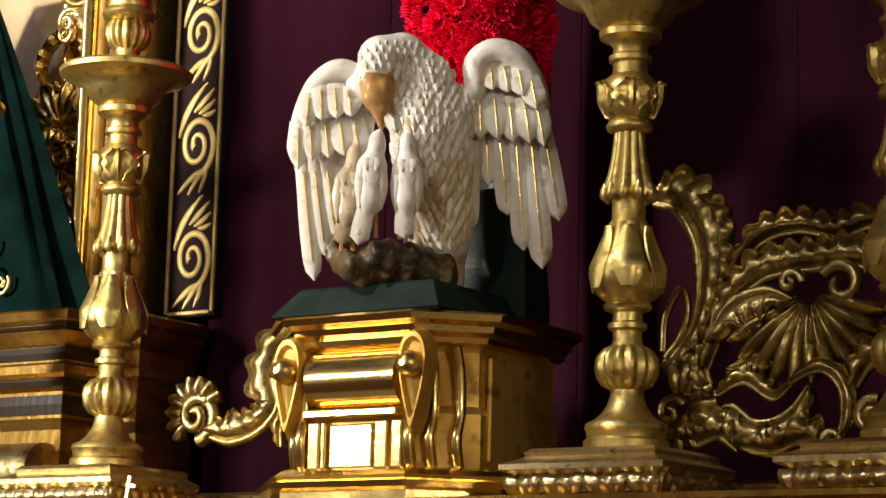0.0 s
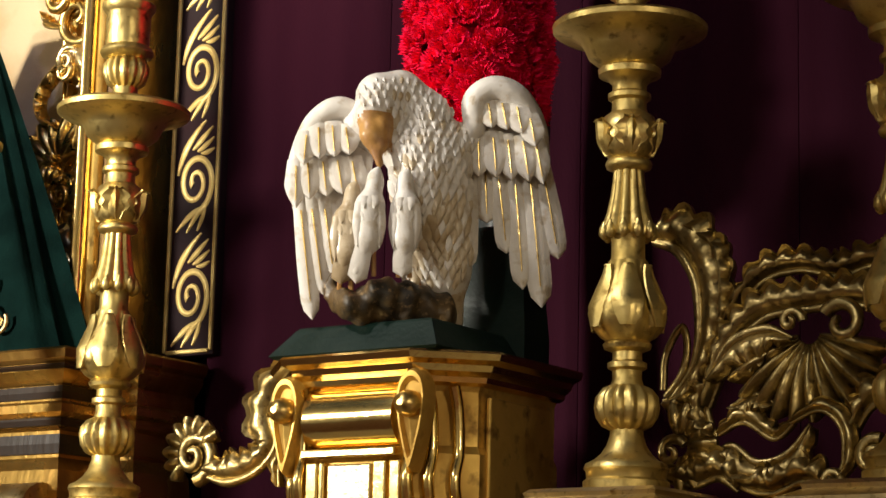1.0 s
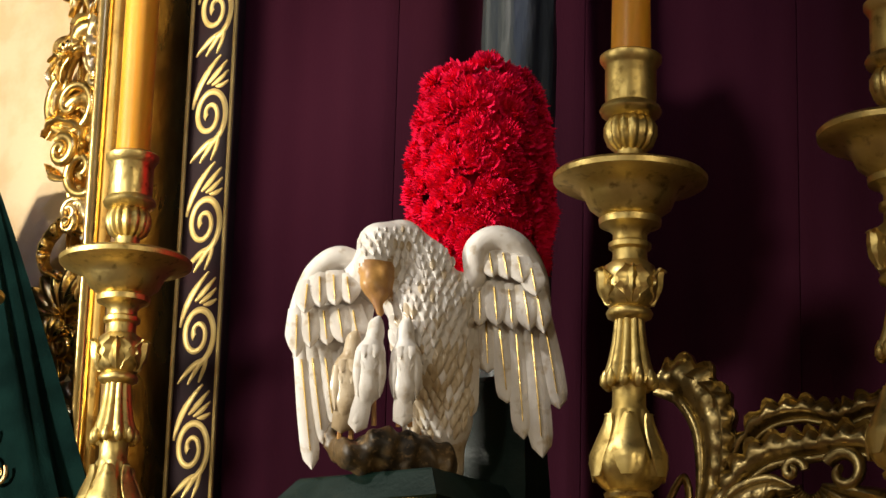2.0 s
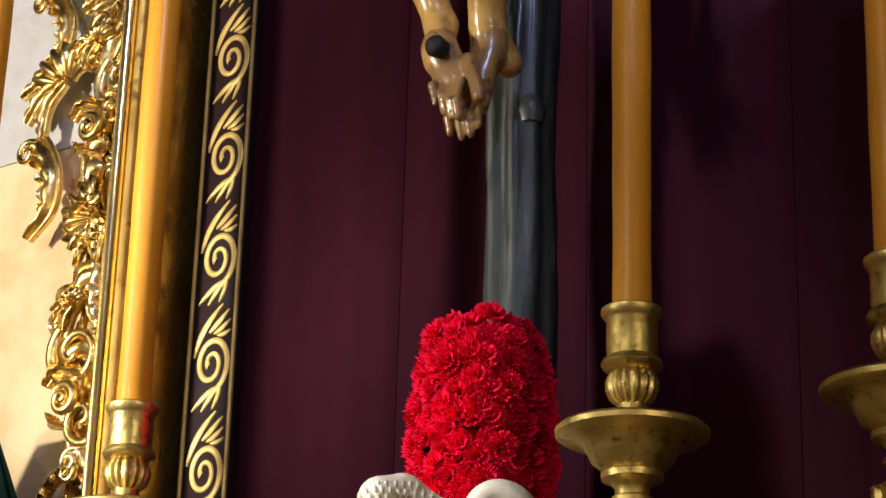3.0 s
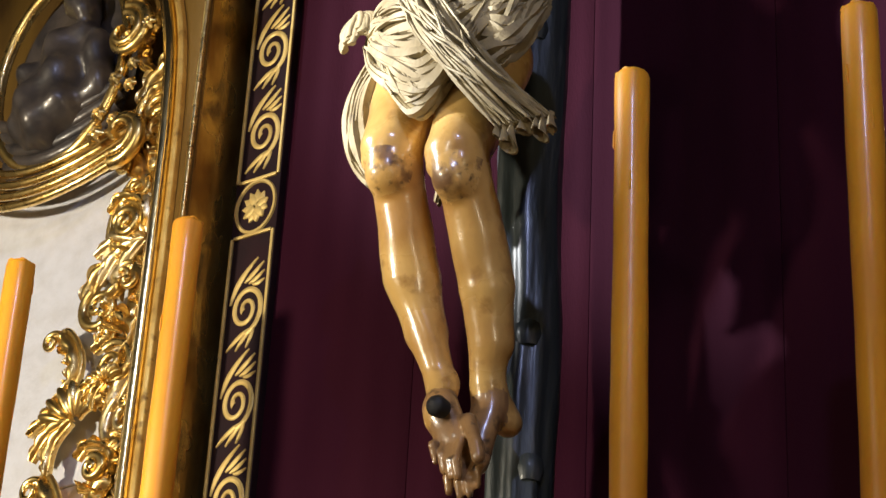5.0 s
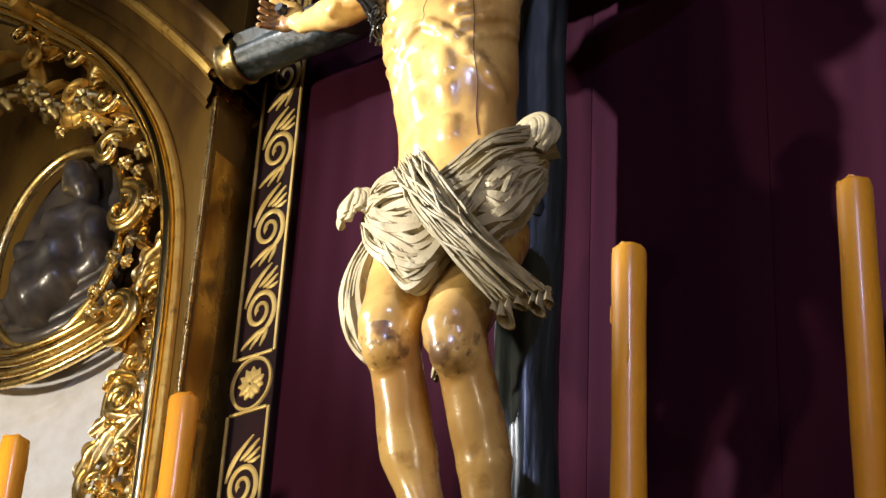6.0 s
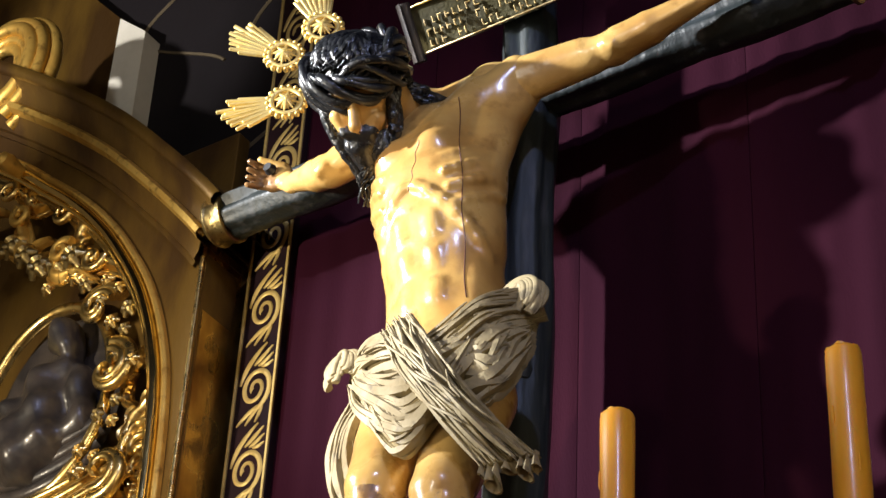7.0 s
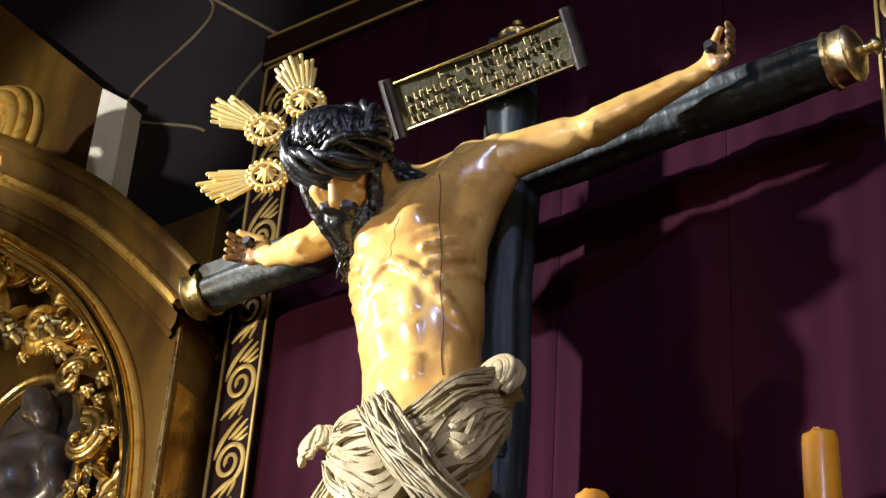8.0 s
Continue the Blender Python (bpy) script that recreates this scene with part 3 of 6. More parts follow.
def log(g, path, r, seg=22, seed=1):
    p = np.asarray(path, float)
    _, a, b = frames_along(p)
    th = np.linspace(0, 2 * np.pi, seg, endpoint=False)
    rng = np.random.RandomState(seed)
    ridge = 0.055 * np.cos(th * 5 + 1) + 0.045 * np.cos(th * 9 + 2)
    v = []
    for i in range(len(p)):
        w = 1 + ridge * (1 + 0.5 * np.sin(i * 0.23 + th)) + 0.03 * np.sin(i * 0.7 + th * 2) + 0.035 * np.sin(th * 7 + 0.9 * np.sin(i * 0.31)) + 0.012 * rng.randn(seg)
        v.append(p[i] + r * w[:, None] * (np.cos(th)[:, None] * a[i] + np.sin(th)[:, None] * b[i]))
    g.add(np.array(v), quads(len(p), seg, False, True))
    k = g.n - seg
    g.f += [tuple(range(k, g.n))[::-1], tuple(range(g.n - seg * len(p), g.n - seg * (len(p) - 1)))]
    g.s += [0, 0]
    return g


cr = thing("cross", "dark green-black wooden cross of rough logs with gilded end caps", "cross", (0.032, 0.03, 1.746))
g = log(Geo(), [(0.004 * math.sin(k * 0.5), 0.004 * math.cos(k * 0.6), 0.0 + 3.55 * k / 60) for k in range(61)], 0.062, 48, 3)
for zk, ak in ((1.72, -0.9), (1.45, -0.7), (2.4, -1.0)):
    lathe(g, [(0.022, zk - 0.03), (0.028, zk - 0.008), (0.024, zk + 0.016), (0.008, zk + 0.03)], 12, 0, 0, 0, (0.05 * math.cos(ak), 0.05 * math.sin(ak)))
part("upright", g, CROSS, cr)
part("crossbar", log(Geo(), [(-0.86 + 1.66 * k / 40, 0.0, 3.155 + 0.003 * math.sin(k * 0.7)) for k in range(41)], 0.055, 48, 5), CROSS, cr)


def end_cap(s, base):
    g = Geo()
    lathe(g, [(0.060, 0.0), (0.064, 0.003), (0.064, 0.012), (0.059, 0.015), (0.058, 0.045), (0.063, 0.050), (0.062, 0.056), (0.05, 0.066), (0.03, 0.074), (0.014, 0.08), (0.011, 0.088), (0.016, 0.094), (0.020, 0.102), (0.016, 0.112), (0.006, 0.118)], 28)
    ob = part("end_cap", g, OLD_GOLD if s < 0 else PALE_GOLD, cr, "gilded turned end cap")
    ob.matrix_basis = base
    return ob


end_cap(-1, pose(-0.83, 0, 3.155, 0, -90, 0))
end_cap(1, pose(0.775, 0, 3.155, 0, 90, 0))
end_cap(-1, pose(0, 0, 3.545, 0, 0, 0) @ Matrix.Diagonal((0.72, 0.72, 0.95, 1)))
from mathutils.bvhtree import BVHTree

# The crucified figure: one carved body.


def patch_between(a, b, n, m, out, folds, amp, bulge, seed=0, wob=0.3):
    """A folded sheet between the curves a and b: a grid of points, with folds running along the curves."""
    a, b = smooth_path(a, n), smooth_path(b, n)
    rng = np.random.RandomState(seed)
    ph, ph2 = rng.rand() * 6, rng.rand() * 6
    v = np.linspace(0, 1, m)
    s = np.linspace(0, 1, n)
    out = np.asarray(out, float)
    grid = a[:, None] * (1 - v)[None, :, None] + b[:, None] * v[None, :, None]
    ph3 = rng.rand() * 6
    q = v[None, :] * folds * 2 * np.pi + wob * 3.0 * np.sin(s[:, None] * 5.3 + ph) + wob * 1.6 * np.sin(s[:, None] * 11 + v[None, :] * 7 + ph3)
    w = (0.72 + 0.28 * np.sin(s[:, None] * 6.5 + v[None, :] * 9 + ph3))
    h = amp * w * (0.55 - 1.1 * np.abs(np.sin(q + ph2)) ** 0.8) + amp * 0.35 * np.sin(2.3 * q + s[:, None] * 8) + amp * 0.18 * np.sin(5.1 * q + s[:, None] * 15)
    h += bulge * np.sin(np.pi * v)[None, :] * np.sin(np.pi * np.clip(s, 0.06, 0.94))[:, None]
    return grid + h[..., None] * out


# Middle of the face, placed to fit the camera's view.
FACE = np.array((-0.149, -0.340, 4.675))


def crucified_figure():
    g = Geo()
    SK, BR, FT, HR, CL, BL, IR = range(7)
    # Legs and feet.
    legs = [
        ((-0.085, -0.20, 3.98), (-0.052, -0.320, 3.72), 0.078, 0.056, SK, (1, 1.05, 1)),
        ((-0.050, -0.325, 3.705), (-0.050, -0.332, 3.66), 0.047, 0.040, BR),
        ((-0.052, -0.335, 3.70), (-0.052, -0.343, 3.67), 0.028, 0.026, SK),
        ((-0.050, -0.300, 3.68), (-0.060, -0.225, 3.50), 0.047, 0.053, SK),
        ((-0.062, -0.250, 3.62), (-0.046, -0.185, 3.40), 0.036, 0.038, SK),
        ((-0.055, -0.215, 3.46), (-0.010, -0.178, 3.29), 0.042, 0.026, SK),
        ((0.080, -0.20, 3.94), (0.096, -0.318, 3.67), 0.078, 0.058, SK, (1, 1.05, 1)),
        ((0.098, -0.322, 3.65), (0.100, -0.330, 3.61), 0.047, 0.041, BR),
        ((0.097, -0.335, 3.65), (0.098, -0.343, 3.62), 0.028, 0.026, SK),
        ((0.100, -0.300, 3.63), (0.093, -0.205, 3.46), 0.048, 0.051, SK),
        ((0.100, -0.245, 3.58), (0.088, -0.165, 3.36), 0.036, 0.038, SK),
        ((0.093, -0.200, 3.44), (0.064, -0.140, 3.27), 0.043, 0.029, SK),
        # Upper foot.
        ((-0.008, -0.178, 3.29), (0.006, -0.200, 3.215), 0.027, 0.029, SK),
        ((0.004, -0.200, 3.235), (0.036, -0.200, 3.165), 0.030, 0.027, FT, (1.2, 0.85, 1), 0.012),
        # Lower foot, with its heel to the side.
        ((0.064, -0.138, 3.28), (0.084, -0.105, 3.225), 0.030, 0.027, SK),
        ((0.066, -0.140, 3.25), (0.056, -0.165, 3.13), 0.031, 0.026, FT, (1.1, 0.85, 1), 0.012),
    ]
    # Upper toes, then the great toe, then the toes of the foot beneath.
    for x, zt, w in ((0.010, 3.121, 0.0078), (0.029, 3.100, 0.0082), (0.045, 3.088, 0.0086), (0.060, 3.085, 0.0090)):
        legs.append(((x - 0.004, -0.206, 3.165), (x - 0.001, -0.224, zt + 0.030), w, w, FT, (1, 1, 1), 0.003))
        legs.append(((x - 0.001, -0.224, zt + 0.030), (x + 0.001, -0.217, zt), w * 0.95, w * 0.78, FT, (1, 1, 1), 0.0025))
    legs.append(((0.066, -0.200, 3.195), (0.094, -0.216, 3.140), 0.015, 0.0125, FT, (1, 1, 1), 0.006))
    legs.append(((0.094, -0.216, 3.140), (0.101, -0.218, 3.112), 0.0135, 0.0120, FT, (1, 1, 1), 0.003))
    for x, zt in ((0.022, 3.074), (0.046, 3.060), (0.065, 3.062), (0.081, 3.076)):
        legs.append(((x + 0.004, -0.172, 3.13), (x, -0.192, zt + 0.026), 0.0095, 0.0088, FT, (1, 1, 1), 0.003))
        legs.append(((x, -0.192, zt + 0.026), (x, -0.186, zt), 0.0088, 0.0072, FT, (1, 1, 1), 0.0025))
    # Bony edges of the knees.
    for x, z in ((-0.052, 3.70), (0.097, 3.645)):
        legs += [((x - 0.03, -0.345, z - 0.012), (x + 0.03, -0.345, z - 0.016), 0.016, 0.016, SK, (1, 1, 1), 0.010), ((x - 0.038, -0.30, z + 0.05), (x - 0.03, -0.315, z + 0.005), 0.02, 0.018, SK, (1, 1, 1), 0.014), ((x + 0.036, -0.30, z + 0.05), (x + 0.03, -0.32, z + 0.0), 0.02, 0.018, SK, (1, 1, 1), 0.014)]
    v, f, m = blend_surface(legs, 0.0048, 0.018, lambda x, y, z: 0.0012 * np.sin(60 * z + 30 * x) * np.sin(47 * x + 20 * y))
    g.add(v + np.array((0.004, 0.0, 0.014)), f, m)
    # Trunk.

    def trunk(z):
        k = [4.02, 4.25, 4.48, 4.66]
        return (np.interp(z, k, [0.006, -0.014, -0.040, -0.082]), np.interp(z, k, [-0.175, -0.175, -0.183, -0.155]), np.interp(z, k, [0.128, 0.116, 0.140, 0.134]), np.interp(z, k, [0.108, 0.097, 0.120, 0.100]))

    def on(z, deg, lift=0.0):
        cx, cy, a, b = trunk(z)
        return np.array((cx + (a + lift) * math.cos(radians(deg)), cy - (b + lift) * math.sin(radians(deg)), z))

    body = []
    levels = np.linspace(4.02, 4.66, 9)
    for z0, z1 in zip(levels, levels[1:]):
        x0, y0, a0, b0 = trunk(z0)
        x1, y1, a1, b1 = trunk(z1)
        body.append(((x0, y0, z0), (x1, y1, z1), (a0 + b0) / 2, (a1 + b1) / 2, SK, (1.10, 0.90, 1)))
    body += [
        ((-0.10, -0.15, 4.68), (-0.125, -0.17, 4.79), 0.075, 0.055, SK),
        # Breast muscles.
        (on(4.575, 66, -0.022), on(4.66, 30, -0.028), 0.050, 0.044, SK, (1, 1, 1), 0.016),
        (on(4.585, 114, -0.022), on(4.67, 150, -0.028), 0.050, 0.044, SK, (1, 1, 1), 0.016),
        (on(4.62, 60, -0.020), (0.02, -0.16, 4.78), 0.044, 0.040, SK, (1, 1, 1), 0.016),
        (on(4.63, 120, -0.020), (-0.235, -0.16, 4.78), 0.044, 0.040, SK, (1, 1, 1), 0.016),
        # Flanks, stretched up to the armpits.
        (on(4.50, 4, -0.035), (0.045, -0.12, 4.74), 0.050, 0.058, SK),
        (on(4.50, 176, -0.035), (-0.240, -0.12, 4.74), 0.050, 0.058, SK),
        (on(4.10, 40, -0.02), on(4.30, 14, -0.026), 0.032, 0.030, SK, (1, 1, 1), 0.014),
        (on(4.10, 140, -0.02), on(4.30, 166, -0.026), 0.032, 0.030, SK, (1, 1, 1), 0.014),
    ]
    for k in range(3):
        for d in (72, 108):
            z = 4.175 + 0.082 * k
            body.append((on(z, d, -0.016), on(z + 0.036, d, -0.016), 0.024, 0.025, SK, (1, 1, 1), 0.010))
    # The arch under the breastbone, and the ribs.
    for s in (1, -1):
        q = [on(4.455 - 0.021 * k - 0.0012 * k * k, 90 - s * (6 + 11.5 * k), -0.004) for k in range(7)]
        body += [(a, b, 0.0150, 0.0150, SK, (1, 1, 1), 0.009) for a, b in zip(q, q[1:])]
        for r in range(6):
            q = [on(4.40 + 0.041 * r + 0.010 * k, 90 - s * (40 + 10 * k - 3 * r), -0.001) for k in range(7)]
            body += [(a, b, 0.0125, 0.0125, SK, (1, 1, 1), 0.006) for a, b in zip(q, q[1:])]
    # Shoulder and the back muscle that runs from the ribs to each upper arm.
    body += [
        ((0.045, -0.125, 4.70), (0.130, -0.112, 4.800), 0.046, 0.034, SK, (1, 1, 1), 0.03),
        (on(4.52, 12, -0.03), (0.075, -0.125, 4.755), 0.036, 0.040, SK, (1, 1, 1), 0.03),
        ((0.000, -0.165, 4.72), (0.105, -0.135, 4.822), 0.050, 0.042, SK, (1, 1, 1), 0.02),
        ((-0.225, -0.14, 4.70), (-0.310, -0.135, 4.765), 0.046, 0.036, SK, (1, 1, 1), 0.03),
        ((-0.11, -0.15, 4.78), (0.03, -0.13, 4.825), 0.044, 0.040, SK, (1, 1, 1), 0.03),
    ]
    flesh = blend_surface(body, 0.0054, 0.018, lambda x, y, z: 0.0012 * np.sin(46 * z + 19 * x) * np.sin(41 * x + 4))
    g.add(*flesh)
    skin_tree = BVHTree.FromPolygons([Vector(q) for q in np.asarray(flesh[0])], [tuple(int(i) for i in q) for q in flesh[1]])
    C0, C1 = np.array((0.003, -0.200, 4.751)), np.array((0.104, -0.280, 4.136))
    # Arms, raised along the crossbar.
    for sh, el, wr, pa in (
        ((0.045, -0.130, 4.808), (0.325, -0.098, 4.826), (0.558, -0.085, 4.884), (0.606, -0.085, 4.908)),
        ((-0.245, -0.125, 4.80), (-0.365, -0.150, 4.738), (-0.520, -0.100, 4.800), (-0.566, -0.085, 4.846)),
    ):
        sh, el, wr, pa = (np.array(q) for q in (sh, el, wr, pa))
        sgn = 1 if pa[0] > 0 else -1
        up = (el - sh)
        arm = [
            (sh + (-0.04 * sgn, 0.0, -0.05), sh + (0.0, -0.005, 0.005), 0.052, 0.052, SK),
            (sh, sh + 0.40 * up, 0.054, 0.044, SK),
            (sh + 0.2 * up + (0, -0.012, 0.008), sh + 0.75 * up + (0, -0.008, 0.006), 0.034, 0.034, SK),
            (sh + 0.15 * up + (0, 0.0, -0.03), sh + 0.8 * up + (0, 0.0, -0.016), 0.034, 0.03, SK),
            (sh + 0.5 * up, el, 0.042, 0.036, SK),
            (el, el + 0.35 * (wr - el), 0.038, 0.037, SK),
            (el + 0.1 * (wr - el) + (0, -0.014, -0.006), el + 0.55 * (wr - el), 0.028, 0.024, SK),
            (el + 0.35 * (wr - el), wr, 0.034, 0.021, SK),
            (wr, pa, 0.021, 0.027, SK, (1, 0.8, 1.1)),
            (pa + (0.0, 0, 0.012), pa + (0.012 * sgn, -0.01, -0.02), 0.026, 0.022, FT, (1, 0.8, 1)),
            (pa + (-0.01 * sgn, -0.01, 0.02), pa + (0.03 * sgn, -0.045, 0.034), 0.011, 0.008, SK),
        ]
        fo = wr - el
        for o0, o1, w in (((0, -0.030, 0.010), (0, -0.018, 0.002), 0.013), ((0, -0.022, -0.024), (0, -0.016, -0.012), 0.012), ((0, -0.010, 0.030), (0, -0.012, 0.016), 0.012)):
            arm.append((el + 0.06 * fo + o0, el + 0.85 * fo + o1, w, 0.007, SK, (1, 1, 1), 0.006))
            arm.append((sh + 0.25 * up + o0, el + (0, -0.012, 0.0), w * 1.3, 0.010, SK, (1, 1, 1), 0.007))
        arm.append((el + (0, -0.030, -0.012), el + (0.012 * sgn, -0.030, -0.02), 0.015, 0.012, SK, (1, 1, 1), 0.008))
        for k in range(4):
            b = pa + np.array((0.022 * sgn, -0.004, 0.022 - 0.015 * k))
            m = b + np.array((0.026 * sgn, -0.022, 0.012 - 0.004 * k))
            e = m + np.array((0.004 * sgn, -0.030, -0.004 - 0.004 * k))
            arm += [(b, m, 0.0092, 0.0085, FT, (1, 1, 1), 0.003), (m, e, 0.0085, 0.007, FT, (1, 1, 1), 0.003)]
        g.add(*blend_surface(arm, 0.0050, 0.011))
        n0 = pa + np.array((0.004 * sgn, 0.01, 0.0))
        tube(g, [n0, n0 + (0, -0.035, 0), n0 + (0, -0.045, 0), n0 + (0, -0.060, 0)], [0.006, 0.006, 0.015, 0.011], 12, IR)
    tube(g, [(0.036, -0.20, 3.226), (0.036, -0.226, 3.226), (0.036, -0.229, 3.226), (0.033, -0.250, 3.227), (0.032, -0.258, 3.227), (0.032, -0.262, 3.227)], [0.007, 0.007, 0.017, 0.020, 0.015, 0.005], 16, IR)
    # Head, bowed forward and to the side: offsets run along the camera's axes, fitted to its view.
    cam_right, cam_up, to_cam = np.array((0.82, 0.573, 0.0)), np.array((0.361, -0.515, 0.777)), np.array((0.446, -0.637, -0.629))

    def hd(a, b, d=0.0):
        return FACE + a * cam_right + b * cam_up + d * to_cam

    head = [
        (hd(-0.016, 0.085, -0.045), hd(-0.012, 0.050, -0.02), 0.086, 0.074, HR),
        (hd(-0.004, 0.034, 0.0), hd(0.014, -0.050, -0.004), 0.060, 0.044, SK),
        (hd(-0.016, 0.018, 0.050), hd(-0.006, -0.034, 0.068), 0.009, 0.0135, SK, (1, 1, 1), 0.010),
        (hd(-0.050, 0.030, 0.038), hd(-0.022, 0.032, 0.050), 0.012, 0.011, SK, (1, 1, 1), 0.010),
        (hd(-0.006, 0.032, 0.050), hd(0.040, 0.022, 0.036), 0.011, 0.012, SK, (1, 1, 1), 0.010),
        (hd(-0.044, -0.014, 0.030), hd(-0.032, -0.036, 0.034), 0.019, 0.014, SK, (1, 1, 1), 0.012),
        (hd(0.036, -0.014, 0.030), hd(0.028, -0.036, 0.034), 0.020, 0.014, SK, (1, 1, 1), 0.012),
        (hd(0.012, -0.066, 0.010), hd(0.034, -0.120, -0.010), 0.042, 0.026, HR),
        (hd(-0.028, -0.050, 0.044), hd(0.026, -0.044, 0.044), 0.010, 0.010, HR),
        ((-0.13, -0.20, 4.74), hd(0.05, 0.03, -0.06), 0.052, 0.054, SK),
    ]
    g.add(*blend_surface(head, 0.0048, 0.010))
    rng = np.random.RandomState(11)

    def lock(p, r0, seed, wav=0.008, slot=HR, n=22):
        q = smooth_path(p, n)
        s = np.linspace(0, 1, n)
        f = 3.5 + (seed % 5) * 0.6
        q = q + wav * np.stack([np.sin(s * f * 6 + seed), np.cos(s * f * 6 + seed * 1.7) * 0.7, 0.4 * np.sin(s * f * 5 + seed)], 1) * (0.3 + s)[:, None]
        tube(g, q, r0 * (1 - 0.75 * s**2) * (0.85 + 0.15 * np.sin(s * 20 + seed)), 7, slot, 0.7)

    # Hair over the skull.
    for k in range(44):
        a = -2.0 + 4.0 * k / 43
        lock([hd(-0.02, 0.165, -0.06), hd(-0.016 + 0.062 * math.sin(a), 0.150, -0.045 + 0.062 * math.cos(a)), hd(-0.014 + 0.094 * math.sin(a), 0.105, -0.035 + 0.094 * math.cos(a)), hd(-0.012 + 0.098 * math.sin(a), 0.062 + 0.026 * max(0, math.cos(a)), -0.03 + 0.090 * math.cos(a))], 0.012, k, 0.004)
    # Locks beside the cheek, and the ones that spread over the far shoulder.
    for k in range(26):
        s = rng.rand()
        lock([hd(0.056 + 0.02 * s, 0.055, 0.015 - 0.05 * s), hd(0.066 + 0.015 * s, 0.0, 0.02 - 0.05 * s), hd(0.066 + 0.020 * rng.rand(), -0.050, 0.022 - 0.05 * s), hd(0.050 + 0.030 * rng.rand(), -0.11 - 0.02 * rng.rand(), 0.01 - 0.03 * s)], 0.0105, k + 60, 0.007)
    for k in range(18):
        s = k / 17
        lock([hd(0.05, 0.10 - 0.05 * s, -0.06), hd(0.09, 0.075 - 0.03 * s, -0.06), hd(0.13 + 0.01 * rng.rand(), 0.055 - 0.03 * s, -0.07), hd(0.17 + 0.03 * rng.rand(), 0.035 - 0.03 * s, -0.09)], 0.0105, k + 120, 0.007)
    for k in range(16):
        s = k / 15
        lock([hd(-0.085 + 0.02 * s, 0.02, -0.01 + 0.02 * s), hd(-0.072 + 0.015 * s, -0.025, 0.0), hd(-0.038 + 0.014 * s, -0.08, 0.005), hd(0.0 + 0.016 * s, -0.125 - 0.01 * rng.rand(), -0.005), hd(0.012 + 0.02 * s, -0.165 - 0.03 * rng.rand(), -0.02)], 0.0095, k + 90, 0.006)
    # Beard.
    for k in range(34):
        s = k / 33
        x0 = -0.022 + 0.075 * s
        lock([hd(x0, -0.050 + 0.012 * s, 0.040 - 0.03 * abs(s - 0.4)), hd(x0 + 0.010, -0.080, 0.036), hd(0.012 + 0.045 * s, -0.110, 0.018), hd(0.016 + 0.055 * s, -0.135 - 0.03 * rng.rand(), 0.0)], 0.0095, k + 150, 0.006)
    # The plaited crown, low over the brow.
    e1 = cam_right * 0.90 + cam_up * 0.42
    e2 = to_cam * 0.90 + (cam_right * 0.42 - cam_up * 0.90) * 0.42
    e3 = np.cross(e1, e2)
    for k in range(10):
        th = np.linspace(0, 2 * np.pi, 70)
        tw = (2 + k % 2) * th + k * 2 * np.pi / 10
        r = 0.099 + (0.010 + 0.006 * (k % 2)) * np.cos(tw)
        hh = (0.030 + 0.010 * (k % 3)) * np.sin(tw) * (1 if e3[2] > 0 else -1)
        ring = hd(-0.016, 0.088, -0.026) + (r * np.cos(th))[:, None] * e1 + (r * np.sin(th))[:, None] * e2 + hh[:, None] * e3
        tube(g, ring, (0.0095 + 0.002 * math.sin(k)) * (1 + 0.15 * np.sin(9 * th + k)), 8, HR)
    # Loincloth: sheets of small folds.
    out = np.array((0.10, -1.0, 0.05))

    def sheet(a, b, n, m, folds, amp, bulge, seed, thick=0.010, o=out):
        o = np.asarray(o, float)
        amp *= 1.6
        plate(g, patch_between(a, b, n, m, o, folds, amp * 0.5, bulge, seed, 0.4), thick, CL, -o)
        r2 = np.random.RandomState(seed + 40)
        A, B = smooth_path(a, 44), smooth_path(b, 44)
        wide = np.linalg.norm(B - A, axis=1)
        s = np.linspace(0, 1, 44)
        k = int(folds * 1.7) + 2
        for i in range(k):
            f1, f2, p1, p2 = r2.uniform(3, 7), r2.uniform(8, 14), r2.rand() * 6, r2.rand() * 6
            v = np.clip((i + 0.5) / k + (0.9 * np.sin(s * f1 + p1) + 0.35 * np.sin(s * f2 + p2)) * 0.8 / k, 0.02, 0.98)
            p = A * (1 - v)[:, None] + B * v[:, None]
            lift = bulge * np.sin(np.pi * v) * np.sin(np.pi * np.clip(s, 0.06, 0.94)) + amp * (0.1 + 0.5 * r2.rand() + 0.3 * np.sin(s * f1 + p2))
            rad = wide / k * (0.50 + 0.20 * np.sin(s * f2 * 0.8 + p1) + 0.12 * r2.rand())
            rad = np.clip(rad * 1.08, 0.003, 0.022) * np.clip(0.35 + 5 * np.minimum(s, 1 - s), 0, 1)
            tube(g, p + lift[:, None] * o, rad * 1.06, 5, CL, 1.0)
        # Slanting creases that cross the long folds.
        for i in range(int(k * 1.6)):
            s0, ln = r2.uniform(0.03, 0.65), r2.uniform(0.18, 0.36)
            q = np.linspace(s0, min(s0 + ln, 0.97), 16)
            v0, v1 = r2.uniform(0.06, 0.94), r2.uniform(-0.35, 0.35)
            v = np.clip(v0 + v1 * np.linspace(0, 1, 16) + 0.03 * np.sin(np.linspace(0, 5, 16) + i), 0.03, 0.97)
            pa = np.stack([np.interp(q, s, A[:, c]) for c in range(3)], 1)
            pb = np.stack([np.interp(q, s, B[:, c]) for c in range(3)], 1)
